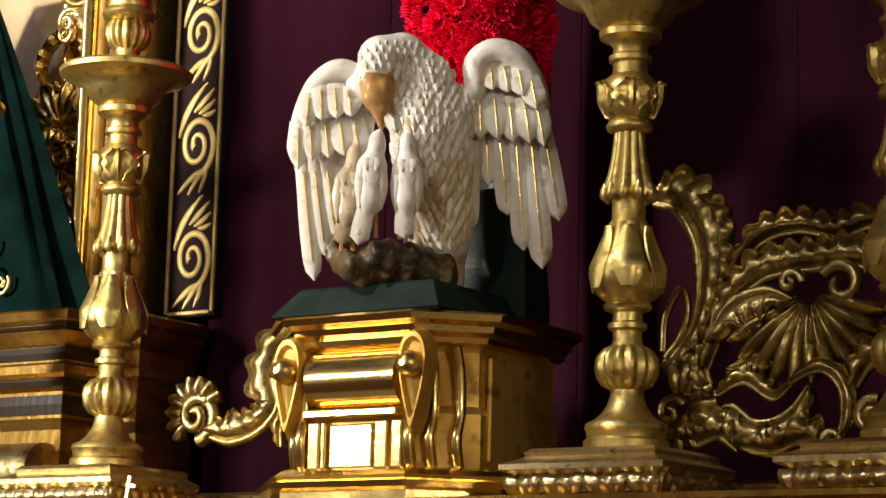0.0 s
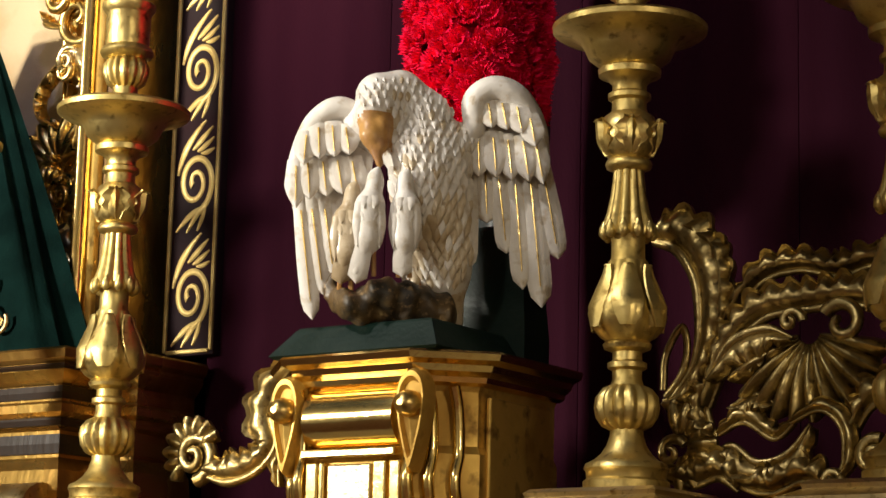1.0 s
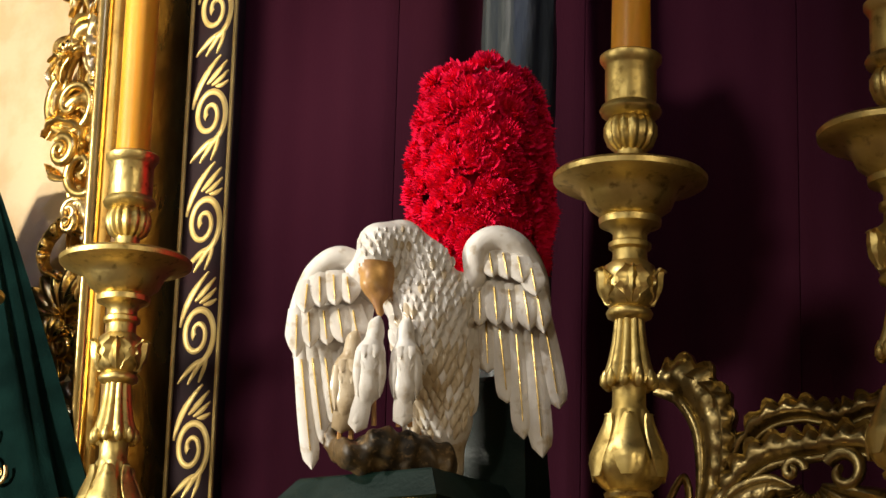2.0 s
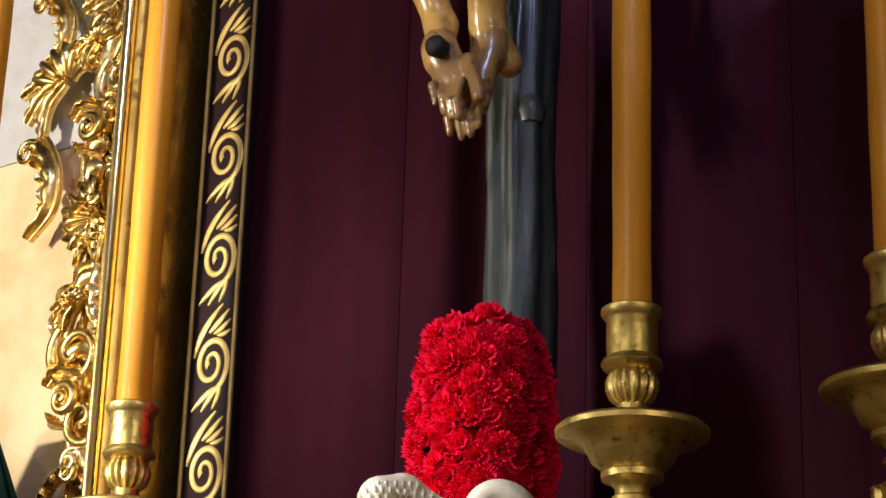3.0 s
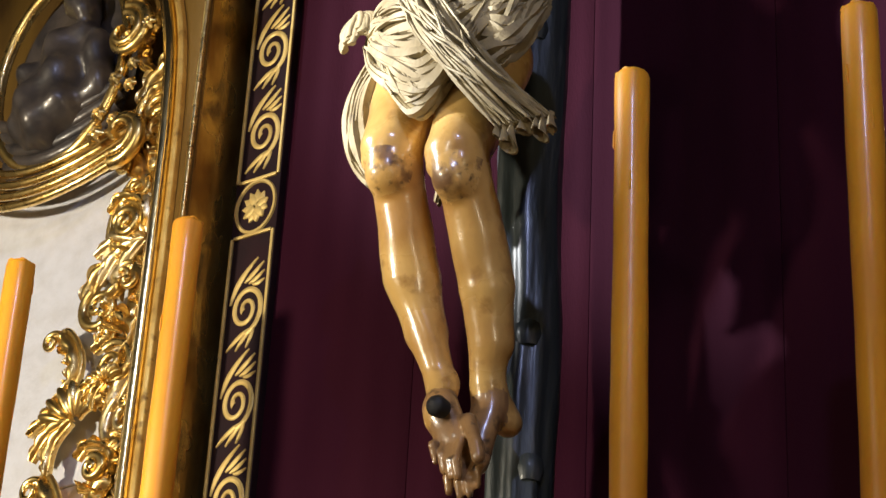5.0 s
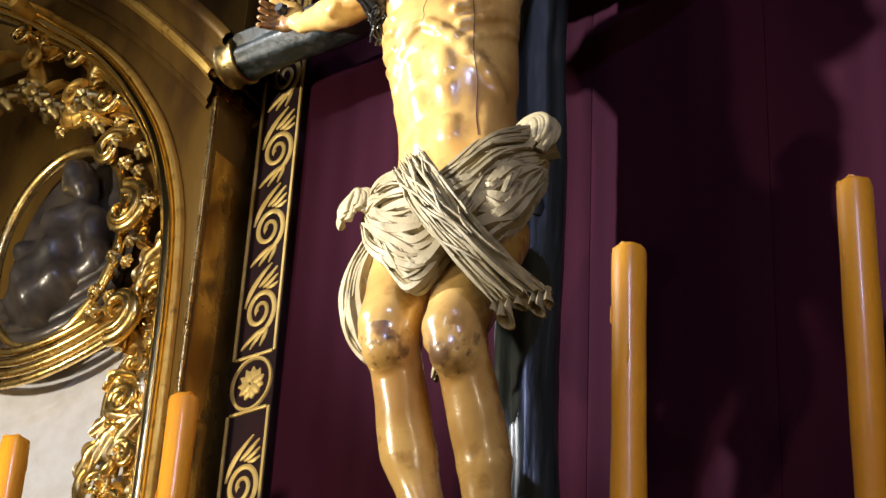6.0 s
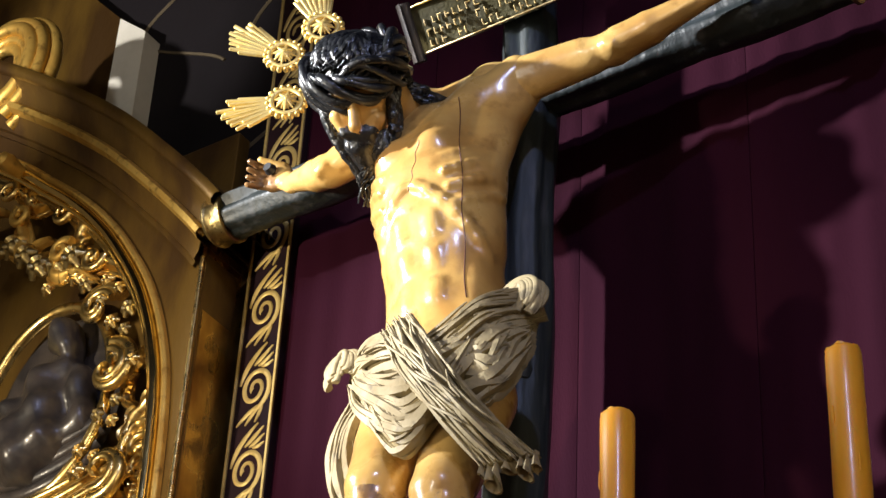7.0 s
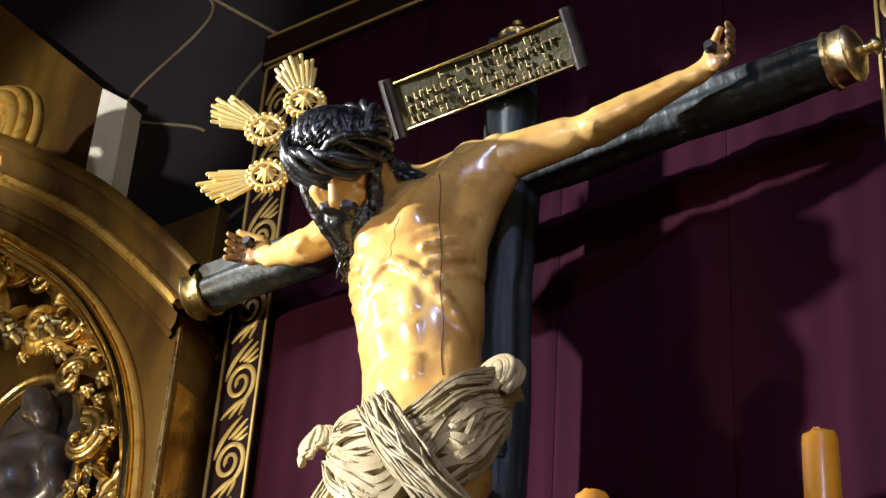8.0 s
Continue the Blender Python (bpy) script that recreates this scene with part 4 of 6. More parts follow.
            p = pa * (1 - v)[:, None] + pb * v[:, None]
            lift = bulge * np.sin(np.pi * v) * np.sin(np.pi * np.clip(q, 0.06, 0.94)) + amp * 0.75
            rad = np.clip(wide.mean() / k * 0.52, 0.003, 0.013) * np.sin(np.pi * np.linspace(0.08, 0.92, 16)) ** 0.7
            tube(g, p + lift[:, None] * o, rad * 0.9, 5, CL, 0.9)

    sheet([(-0.19, -0.22, 4.125), (-0.10, -0.285, 4.105), (0.02, -0.325, 4.055), (0.10, -0.315, 4.02)], [(-0.20, -0.22, 4.045), (-0.10, -0.305, 4.005), (0.03, -0.345, 3.965), (0.12, -0.335, 3.94)], 50, 46, 5, 0.012, 0.018, 1)
    sheet([(-0.03, -0.315, 4.10), (0.05, -0.325, 4.03), (0.16, -0.315, 4.09), (0.235, -0.24, 4.14)], [(0.03, -0.345, 4.00), (0.10, -0.345, 3.955), (0.20, -0.315, 4.01), (0.25, -0.22, 4.075)], 50, 46, 5, 0.012, 0.014, 2)
    sheet([(0.10, -0.315, 4.05), (0.18, -0.290, 4.075), (0.235, -0.23, 4.085)], [(0.15, -0.355, 3.80), (0.215, -0.32, 3.855), (0.238, -0.25, 3.985)], 44, 50, 6, 0.011, 0.016, 3)
    sheet([(-0.175, -0.26, 4.03), (-0.09, -0.335, 3.90), (0.02, -0.365, 3.80), (0.08, -0.365, 3.78), (0.15, -0.355, 3.88), (0.17, -0.33, 3.97)], [(-0.14, -0.26, 4.07), (-0.06, -0.31, 4.02), (0.02, -0.335, 3.99), (0.08, -0.345, 3.985), (0.13, -0.34, 3.99), (0.15, -0.32, 4.02)], 60, 54, 5, 0.014, 0.014, 4)
    sheet([(-0.115, -0.30, 3.97), (-0.03, -0.355, 3.83), (0.05, -0.375, 3.745), (0.10, -0.365, 3.80)], [(-0.08, -0.31, 4.0), (0.0, -0.36, 3.88), (0.06, -0.38, 3.83), (0.12, -0.36, 3.87)], 44, 30, 3, 0.010, 0.010, 5)
    sheet([(0.03, -0.355, 4.085), (0.13, -0.375, 3.93), (0.215, -0.365, 3.80), (0.30, -0.315, 3.705)], [(-0.045, -0.345, 4.065), (0.05, -0.385, 3.90), (0.14, -0.385, 3.78), (0.205, -0.355, 3.685)], 56, 58, 6, 0.013, 0.022, 6)
    # Ruffled hem of the falling end.
    s = np.linspace(0, 1, 70)
    base = np.array((0.205, -0.355, 3.69))[None] * (1 - s)[:, None] + np.array((0.300, -0.315, 3.715))[None] * s[:, None]
    hem = []
    for v in np.linspace(0, 1, 9):
        wv = np.stack([0.007 * np.cos(s * 47 + np.sin(s * 9)), -0.015 * np.sin(s * 47 + np.sin(s * 9)), 0.010 * np.sin(s * 23)], 1) * (0.25 + v)
        hem.append(base + wv + np.array((0.004, 0.0, -0.075 + 0.03))[None] * v * (0.7 + 0.3 * np.sin(s * 9))[:, None])
    plate(g, np.stack(hem, 1), 0.005, CL, (0, 1, 0))
    # Hanging cloth behind the thighs.
    sheet([(-0.20, -0.20, 4.06), (-0.235, -0.21, 3.95), (-0.245, -0.20, 3.85), (-0.21, -0.19, 3.775), (-0.17, -0.19, 3.75)], [(-0.13, -0.20, 4.04), (-0.15, -0.22, 3.95), (-0.155, -0.22, 3.85), (-0.15, -0.2, 3.77), (-0.14, -0.19, 3.74)], 40, 30, 2.5, 0.010, 0.012, 7)
    sheet([(-0.01, -0.17, 3.86), (-0.03, -0.17, 3.76), (-0.05, -0.17, 3.695)], [(0.05, -0.17, 3.86), (0.04, -0.17, 3.78), (0.03, -0.17, 3.74)], 24, 24, 2, 0.009, 0.01, 8)
    # Knots.
    for cx, cy, cz, r, n, sd in ((0.215, -0.240, 4.110, 0.046, 15, 1), (-0.178, -0.262, 4.072, 0.036, 13, 5)):
        for k in range(n):
            th = np.linspace(-0.3, np.pi * 1.25, 22)
            a = k * np.pi / n + sd
            loop = np.stack([r * np.cos(th) * math.cos(a) * 1.1, -0.6 * r * np.abs(np.sin(a)) - 0.012 + 0.25 * r * np.sin(th), r * np.sin(th) + 0.012 * math.sin(3 * a)], 1)
            tube(g, loop + (cx, cy, cz - 0.012), 0.0072 + 0.0022 * math.sin(k * 2.1), 8, CL, 0.7)
    # A long crack in the painted chest, and short ones beside it, laid on the surface.
    for top, foot, rad in ((C0, C1, 0.0013), (C0 + (-0.08, -0.02, -0.10), C0 + (-0.075, -0.05, -0.26), 0.0009)):
        line = []
        for q in np.linspace(0, 1, 60):
            p = top * (1 - q) + foot * q + np.array((0.0025 * math.sin(q * 19), 0, 0))
            hit = skin_tree.ray_cast(Vector(p + to_cam * 0.4), Vector(-to_cam))[0]
            if hit is not None:
                line.append(np.array(hit))
        if len(line) > 8:
            tube(g, line, rad, 5, BL)
    ob = part("crucified_figure", g, [SKIN, BRUISED, FOOT, HAIR, CLOTH, BLOOD, IRON])
    return tagged(ob, "life-size carved polychrome crucified figure with pale knotted loincloth", "statue")


crucified_figure()

# Rays of the halo, three gilded bursts at the head.


def ray_meshes():
    """Straight rods that spread like a fan, each a mesh of its own."""
    rods = []
    for k, (a, ln) in enumerate([(-0.36, 0.15), (-0.27, 0.19), (-0.17, 0.175), (-0.08, 0.215), (0.0, 0.20), (0.09, 0.225), (0.18, 0.18), (0.28, 0.185), (0.37, 0.145)]):
        ln *= 0.66
        for off in (-0.006, 0.006):
            p0, p1 = np.array((0.05 * math.sin(a) + off * 0.6, 0.0, 0.035)), np.array((ln * math.sin(a) * 1.05 + off * 1.2, 0.003 * (k % 3), ln + off * 0.8))
            rods.append(tube(Geo(), [p0, p1, p1 + (0, 0, 0.002)], [0.0046, 0.0050, 0.0024], 6))
    return rods


def rosette_mesh():
    g = Geo()
    th = np.linspace(0, 2 * np.pi, 41)
    tube(g, np.stack([0.034 * np.cos(th), 0 * th, 0.034 * np.sin(th)], 1), 0.007, 8)
    for k in range(18):
        a = 2 * np.pi * k / 18
        r = 0.043
        tube(g, [(r * math.cos(a), -0.008, r * math.sin(a)), (r * math.cos(a), -0.003, r * math.sin(a)), (r * math.cos(a), 0.004, r * math.sin(a)), (r * math.cos(a), 0.007, r * math.sin(a))], [0.002, 0.0062, 0.0062, 0.002], 8)
    for k in range(16):
        a = 2 * np.pi * k / 16
        ln = 0.030 if k % 2 else 0.022
        tube(g, [(0.002 * math.cos(a), -0.012, 0.002 * math.sin(a)), (ln * 0.6 * math.cos(a), -0.007, ln * 0.6 * math.sin(a)), (ln * math.cos(a), -0.002, ln * math.sin(a))], [0.004, 0.0035, 0.0008], 6)
    tube(g, [(0, -0.016, 0), (0, -0.012, 0), (0, -0.004, 0)], [0.003, 0.007, 0.007], 10)
    return g


for (x, y, z), roll in (((-0.300, -0.31, 5.009), -17), ((-0.404, -0.31, 4.974), -60), ((-0.381, -0.31, 4.826), -107)):
    h = thing("halo_burst", "gilded burst of straight rays with beaded rosette at the carved head", "halo ornament", (x, y, z), "halo bursts")
    for rod in ray_meshes():
        part("ray", rod, RAY_GOLD, h)
    part("rosette", rosette_mesh(), RAY_GOLD, h, "beaded rosette with pointed star")
    h.rotation_euler = (0, radians(roll), radians(30))

# The inscribed scroll on the upright.
sc = thing("inscription_scroll", "dark metal scroll plate with raised gold inscription and gilded edge", "plaque", (0.026, -0.092, 5.125))
sc.rotation_euler = (radians(38), 0, 0)
sc.scale = (1.07, 1, 0.86)
g = plate(Geo(), np.stack([np.stack([np.linspace(-0.215, 0.215, 20), 0.006 * np.cos(np.linspace(-1, 1, 20) * 2.2) - 0.004, np.full(20, z)], 1) for z in np.linspace(-0.068, 0.068, 8)], 1), 0.008)
scroll_sheet = part("sheet", g, BRONZE, sc)
for s in (-1, 1):
    th = np.linspace(0, 3.4 * np.pi, 40)
    r = 0.018 - 0.0011 * th
    prof = np.stack([s * 0.222 + s * r * np.sin(th), -0.004 - r * np.cos(th) + 0.018], 1)
    part("rolled_end", plate(Geo(), np.stack([np.stack([prof[:, 0], prof[:, 1] - 0.022, np.full(40, z)], 1) for z in (-0.082, -0.04, 0.04, 0.082)], 1), 0.003), SLATE, sc)
part("upper_edge", block(Geo(), (-0.205, -0.014, 0.060), (0.205, -0.004, 0.068), 0.002), BRIGHT, scroll_sheet, "bright gold edge")
part("lower_edge", block(Geo(), (-0.205, -0.012, -0.068), (0.205, -0.004, -0.062), 0.002), PALE_GOLD, scroll_sheet, "bright gold edge")
rng = np.random.RandomState(4)
for k, z in enumerate((0.040, 0.012, -0.018, -0.046)):
    g = Geo()
    x = -0.185 + (0.09 if k == 0 else 0.0)
    end = 0.185 - (0.05 if k == 0 else 0.0)
    while x < end:
        w = rng.uniform(0.007, 0.014)
        hgt = 0.0095
        block(g, (x, -0.013, z - hgt), (x + 0.003, -0.007, z + hgt), 0.001)
        if rng.rand() < 0.75:
            zz = z + rng.choice([-hgt + 0.0015, 0, hgt - 0.0015])
            block(g, (x, -0.013, zz - 0.0015), (x + w, -0.007, zz + 0.0015), 0.0008)
        x += w + (0.007 if rng.rand() < 0.85 else 0.03)
    part("inscription_row", g, PALE_GOLD, scroll_sheet, "row of raised gold marks", False)

# The pedestal: a gilded block with cut corners, volutes and a swelling frieze.


def eight(hx, y0, y1, cut, o):
    """Plan of a block with its front corners cut, pushed out by o."""
    return [(-hx - o, y1), (-hx - o, y0 + cut - 0.4 * o), (-hx + cut - 0.4 * o, y0 - o), (hx - cut + 0.4 * o, y0 - o), (hx + o, y0 + cut - 0.4 * o), (hx + o, y1)]


def cut_block(g, hx, y0, y1, cut, profile, slot=0):
    v = np.array([[(x, y, z) for x, y in eight(hx, y0, y1, cut, o)] for o, z in profile])
    n = len(profile)
    g.add(v, [f[::-1] for f in quads(n, 6, False, True)] + [tuple(range(6))[::-1][::-1], tuple(6 * (n - 1) + i for i in range(6))[::-1]], slot)
    return g


def spiral(turns, r0, r1, n=40, start=0.0, sign=1):
    th = np.linspace(0, turns * 2 * np.pi, n)
    r = r0 + (r1 - r0) * th / th[-1]
    return np.stack([r * np.cos(sign * th + start), r * np.sin(sign * th + start)], 1)


pd = thing("pedestal", "polished gilded pedestal with cut corners, scroll volutes and swelling frieze", "pedestal", (0.06, 0, 0))
part("base", cut_block(Geo(), 0.215, -0.455, -0.10, 0.10, [(0.0, 1.709), (0.0, 1.722), (0.018, 1.726), (0.02, 1.735), (0.006, 1.739), (0.010, 1.744), (0.0, 1.752), (-0.01, 1.756)]), BRIGHT, pd, "stepped gilded base", False)
part("body", cut_block(Geo(), 0.170, -0.415, -0.13, 0.070, [(0.0, 1.754), (0.0, 1.838), (-0.006, 1.85), (-0.006, 1.93), (0.0, 1.945)]), SATIN_GOLD, pd, "", False)
z = np.linspace(0, 1, 14)
part("frieze", plate(Geo(), np.stack([np.stack([np.full(14, x), -0.414 - 0.030 * np.sin(np.pi * np.clip(z, 0.02, 0.98)) ** 0.7, 1.848 + 0.088 * z], 1) for x in np.linspace(-0.088, 0.078, 10)], 0), 0.03), BRIGHT, pd, "swelling polished frieze")
part("frieze_fillet", block(Geo(), (-0.092, -0.438, 1.832), (0.082, -0.41, 1.846), 0.003), BRIGHT, pd, "", False)
part("front_panel", block(Geo(), (-0.05, -0.424, 1.758), (0.030, -0.41, 1.824), 0.003), PALE_GOLD, pd, "pale worn panel with faded marks", False)
for x0, x1 in ((-0.088, -0.066), (-0.064, -0.054), (0.036, 0.060), (0.066, 0.086)):
    part("pilaster_strip", block(Geo(), (x0, -0.428, 1.756), (x1, -0.41, 1.828), 0.003), BRIGHT, pd, "", False)
part("cornice", cut_block(Geo(), 0.172, -0.415, -0.13, 0.070, [(0.0, 1.938), (0.010, 1.942), (0.012, 1.950), (0.022, 1.957), (0.026, 1.966), (0.040, 1.972), (0.044, 1.981), (0.040, 1.985)]), BRIGHT, pd, "", False)
for s in (-1, 1):
    for a, b, d in ((0.100, 1.756, 0.0), (0.122, 1.756, 0.01), (0.150, 1.756, 0.02)):
        x = s * a
        y = -0.415 + (a - 0.095) * 1.0
        p = np.array([(x, y - 0.012, 1.757), (x, y - 0.020, 1.80), (x, y - 0.010, 1.84), (x, y - 0.014, 1.90), (x, y - 0.026, 1.936)])
        part("corner_rib", tube(Geo(), smooth_path(p, 18), 0.0095, 10), BRIGHT, pd)
    # A tear-shaped bracket with a rolled rim and a round boss.
    th = np.linspace(0, 2 * np.pi, 40, endpoint=False)
    drop = np.stack([0.036 * np.cos(th) * (0.62 + 0.38 * np.sin(th)), 0.076 * np.sin(th) - 0.012], 1)
    rows = []
    for q, d in ((1.0, 0.0), (1.0, 0.018), (0.92, 0.030), (0.80, 0.030), (0.70, 0.022), (0.40, 0.026), (0.08, 0.030)):
        rows.append(np.stack([s * 0.116 + drop[:, 0] * q, np.full(40, -0.420 - d), 1.894 + drop[:, 1] * q], 1))
    v = np.array(rows)
    g = Geo().add(v, quads(7, 40, False, True))
    bracket = part("volute", g, SATIN_GOLD, pd, "polished tear-shaped bracket with a round boss")
    boss = tube(Geo(), [(s * 0.116, -0.442, 1.904), (s * 0.116, -0.456, 1.904), (s * 0.116, -0.470, 1.904), (s * 0.116, -0.474, 1.904)], [0.020, 0.020, 0.014, 0.005], 18)
    part("boss", boss, GOLD, bracket)
part("side_panel", block(Geo(), (0.166, -0.325, 1.77), (0.1745, -0.155, 1.925), 0.003), SATIN_GOLD, pd, "", False)

sl = thing("green_slab", "dark green painted sloping slab on the gilded pedestal", "slab", (0.045, -0.30, 1.987))
part("slab_body", moulded(Geo(), -0.13, 0.15, -0.12, 0.14, [(0.010, 0.0), (0.016, 0.004), (-0.014, 0.046), (-0.018, 0.050)]), GREEN, sl, "", False)
gp = thing("cross_socket", "dark green wooden post block behind the white bird", "post block", (0.142, -0.165, 2.0375))
part("socket_body", moulded(Geo(), -0.062, 0.062, -0.03, 0.03, [(0.012, -0.29), (0.012, 0.0), (0.006, 0.05), (0.0, 0.17), (-0.01, 0.18)]), GREEN, gp, "", False)

# The white pelican with its chicks: one carving, shaped and turned to fit the camera's view.


def pelican():
    g = Geo()
    WH, OLD, BK, RK, GD = range(5)
    K = 1 / 1158.0
    P = lambda px, py, d=0.0: np.array(((px - 750) * K, d, (512 - py) * K))  # noqa: E731
    body = [
        (P(768, 235, -0.01), P(790, 400, 0.01), 0.062, 0.052, WH, (0.95, 0.9, 1)),
        (P(742, 215, -0.030), P(756, 300, -0.028), 0.042, 0.044, WH),
        (P(790, 400, 0.01), P(812, 490, 0.03), 0.040, 0.020, OLD),
        (P(770, 205, 0.0), P(752, 130, 0.0), 0.052, 0.042, WH),
        (P(752, 130, 0.0), P(712, 92, -0.01), 0.042, 0.036, WH),
        (P(712, 92, -0.01), P(674, 100, -0.03), 0.034, 0.031, WH),
        (P(674, 100, -0.03), P(662, 138, -0.045), 0.031, 0.027, WH),
        (P(660, 150, -0.056), P(664, 182, -0.066), 0.015, 0.014, BK),
        (P(664, 182, -0.066), P(681, 238, -0.072), 0.013, 0.005, BK, (1.15, 1, 1)),
        (P(682, 160, -0.066), P(684, 205, -0.070), 0.010, 0.009, BK, (1, 1, 1), 0.005),
        (P(690, 150, -0.04), P(695, 185, -0.045), 0.02, 0.016, OLD),
        (P(640, 145, 0.0), P(740, 190, 0.0), 0.030, 0.045, WH),
        (P(840, 165, 0.01), P(775, 200, 0.0), 0.030, 0.045, WH),
        (P(745, 430, -0.01), P(740, 480, -0.02), 0.016, 0.013, BK),
    ]
    hide = blend_surface(body, 0.005, 0.016)
    g.add(*hide)
    hide_tree = BVHTree.FromPolygons([Vector(q) for q in np.asarray(hide[0])], [tuple(int(i) for i in q) for q in hide[1]])

    def skin_depth(p):
        hit = hide_tree.ray_cast(Vector((p[0], -1.0, p[2])), Vector((0, 1, 0)))[0]
        return None if hit is None else hit[1]

    def feather(b, tip, w, d0, d1, slot=WH, shaft=True, n=14, curl=0.0025, point=0.5):
        b, tip = np.asarray(b, float), np.asarray(tip, float)
        b, tip = b + (0, d0, 0), tip + (0, d1, 0)
        ax = tip - b
        ln = np.linalg.norm(ax)
        ax = ax / ln
        side = np.cross(ax, (0, 1, 0))
        side /= np.linalg.norm(side)
        s = np.linspace(0, 1, n)
        tip_s = np.clip((s - point) / (1.0 - point), 0, 1)
        half = w * np.minimum(1, 0.72 + 0.5 * s) * np.clip(1 - tip_s ** (1.5 if point < 0.6 else 2.2), 0.0004, 1) ** (0.8 if point < 0.6 else 0.5)
        grid = np.stack([b + ax * (s * ln)[:, None] + side * (half * q)[:, None] + np.array((0, 1, 0)) * (curl * (1.6 * q * q - 1) - min(0.004, 0.03 * ln) * np.sin(np.pi * s))[:, None] for q in np.linspace(-1, 1, 7)], 1)
        plate(g, grid, 0.0032, slot)
        if shaft:
            tube(g, [b + ax * ln * q + np.array((0, -curl - min(0.004, 0.03 * ln) * math.sin(np.pi * q) - 0.001, 0)) for q in np.linspace(0.15, 0.86, 8)], np.linspace(0.0017, 0.0009, 8), 5, GD)

    # Wing edges.
    rw = smooth_path([P(818, 190, 0.0), P(845, 150, -0.01), P(846, 100, -0.015), P(880, 78, -0.015), P(925, 95, -0.01), P(958, 140, 0.0), P(972, 200, 0.005)], 40)
    tube(g, rw, np.interp(np.linspace(0, 1, 40), [0, 0.3, 0.6, 1], [0.016, 0.020, 0.022, 0.010]), 12, WH)
    lw = smooth_path([P(672, 165, 0.0), P(630, 128, -0.005), P(595, 122, -0.01), P(560, 150, -0.005), P(533, 205, 0.0), P(522, 260, 0.0)], 40)
    tube(g, lw, np.interp(np.linspace(0, 1, 40), [0, 0.3, 0.6, 1], [0.018, 0.020, 0.019, 0.008]), 12, WH)
    web = lambda a, b: plate(g, np.stack([np.linspace(p, q, 8) for p, q in zip(a, b)], 0), 0.008, WH)  # noqa: E731
    web(rw[::3], [P(x, y, 0.004) for x, y in zip(np.linspace(835, 975, 14), np.linspace(250, 260, 14))])
    web(lw[::3], [P(x, y, 0.004) for x, y in zip(np.linspace(655, 525, 14), np.linspace(300, 300, 14))])
    # Long feathers, then two rows of shorter ones in front.
    LONG = 0.8
    for bx, by, tx, ty, w in ((842, 210, 842, 402, 15), (866, 210, 872, 318, 17), (888, 215, 908, 372, 18), (918, 215, 938, 436, 20), (944, 205, 972, 468, 22), (964, 190, 1000, 380, 20)):
        feather(P(bx, by), P(tx, ty), w * K, 0.004, 0.002, point=LONG)
    for bx, by, tx, ty, w in ((852, 150, 856, 240, 17), (878, 155, 886, 240, 17), (904, 158, 914, 244, 17), (930, 160, 944, 246, 17), (952, 160, 970, 250, 14)):
        feather(P(bx, by), P(tx, ty), w * K * 1.5, -0.010 - 0.0022 * (bx // 2 % 2), -0.018 - 0.0022 * (bx // 2 % 2))
    for bx, by, tx, ty, w in ((868, 100, 876, 152, 15), (892, 98, 903, 155, 16), (918, 105, 930, 162, 16), (942, 125, 954, 185, 14)):
        feather(P(bx, by), P(tx, ty), w * K * 1.6, -0.021 - 0.0022 * (bx // 2 % 2), -0.028 - 0.0022 * (bx // 2 % 2), WH, True)
    for bx, by, tx, ty, w in ((536, 270, 568, 500, 17), (556, 275, 586, 455, 18), (580, 280, 603, 420, 18), (604, 285, 618, 392, 18), (630, 290, 634, 352, 17)):
        feather(P(bx, by), P(tx, ty), w * K, 0.004, 0.002, point=LONG)
    for bx, by, tx, ty, w in ((530, 215, 533, 305, 14), (550, 210, 557, 288, 17), (576, 208, 587, 282, 17), (602, 206, 615, 278, 17), (628, 206, 642, 278, 16)):
        feather(P(bx, by), P(tx, ty), w * K * 1.5, -0.010 - 0.0022 * (bx // 2 % 2), -0.018 - 0.0022 * (bx // 2 % 2))
    for bx, by, tx, ty, w in ((548, 165, 545, 228, 13), (568, 150, 572, 216, 15), (592, 146, 599, 212, 16), (616, 150, 625, 208, 15)):
        feather(P(bx, by), P(tx, ty), w * K * 1.6, -0.021 - 0.0022 * (bx // 2 % 2), -0.028 - 0.0022 * (bx // 2 % 2), WH, True)
    # Small feathers laid over head, neck, breast and belly.
    rng = np.random.RandomState(2)
    for r in range(24):
        py = 64 + r * 15
        for q in range(16):
            px = 640 + 14 * q + 7 * (r % 2) + 2.0 * rng.randn()
            if px < 700 and py > 118:
                continue
            big = np.interp(py, [64, 150, 260], [0.62, 0.85, 1.15])
            b, e = P(px, py + 2 * rng.randn()), P(px + 4 + 2 * rng.randn(), py + 32 * big)
            d0, d1 = skin_depth(b), skin_depth(e)
            if d0 is None or d1 is None or abs(d1 - d0) > 0.03:
                continue
            feather(b, e, 10.5 * big * K, d0 + 0.003, d1 - 0.0035, OLD if (py > 270 and rng.rand() < 0.6) or rng.rand() < 0.12 else WH, False, 8, 0.0020, 0.3)
    # Tail.
    feather(P(790, 420), P(824, 515), 12 * K, 0.02, 0.04, OLD)
    feather(P(785, 420), P(808, 500), 10 * K, 0.0, 0.02, OLD)
    tube(g, [P(684, 178, -0.058), P(684, 178, -0.066)], [0.004, 0.001], 8, RK)
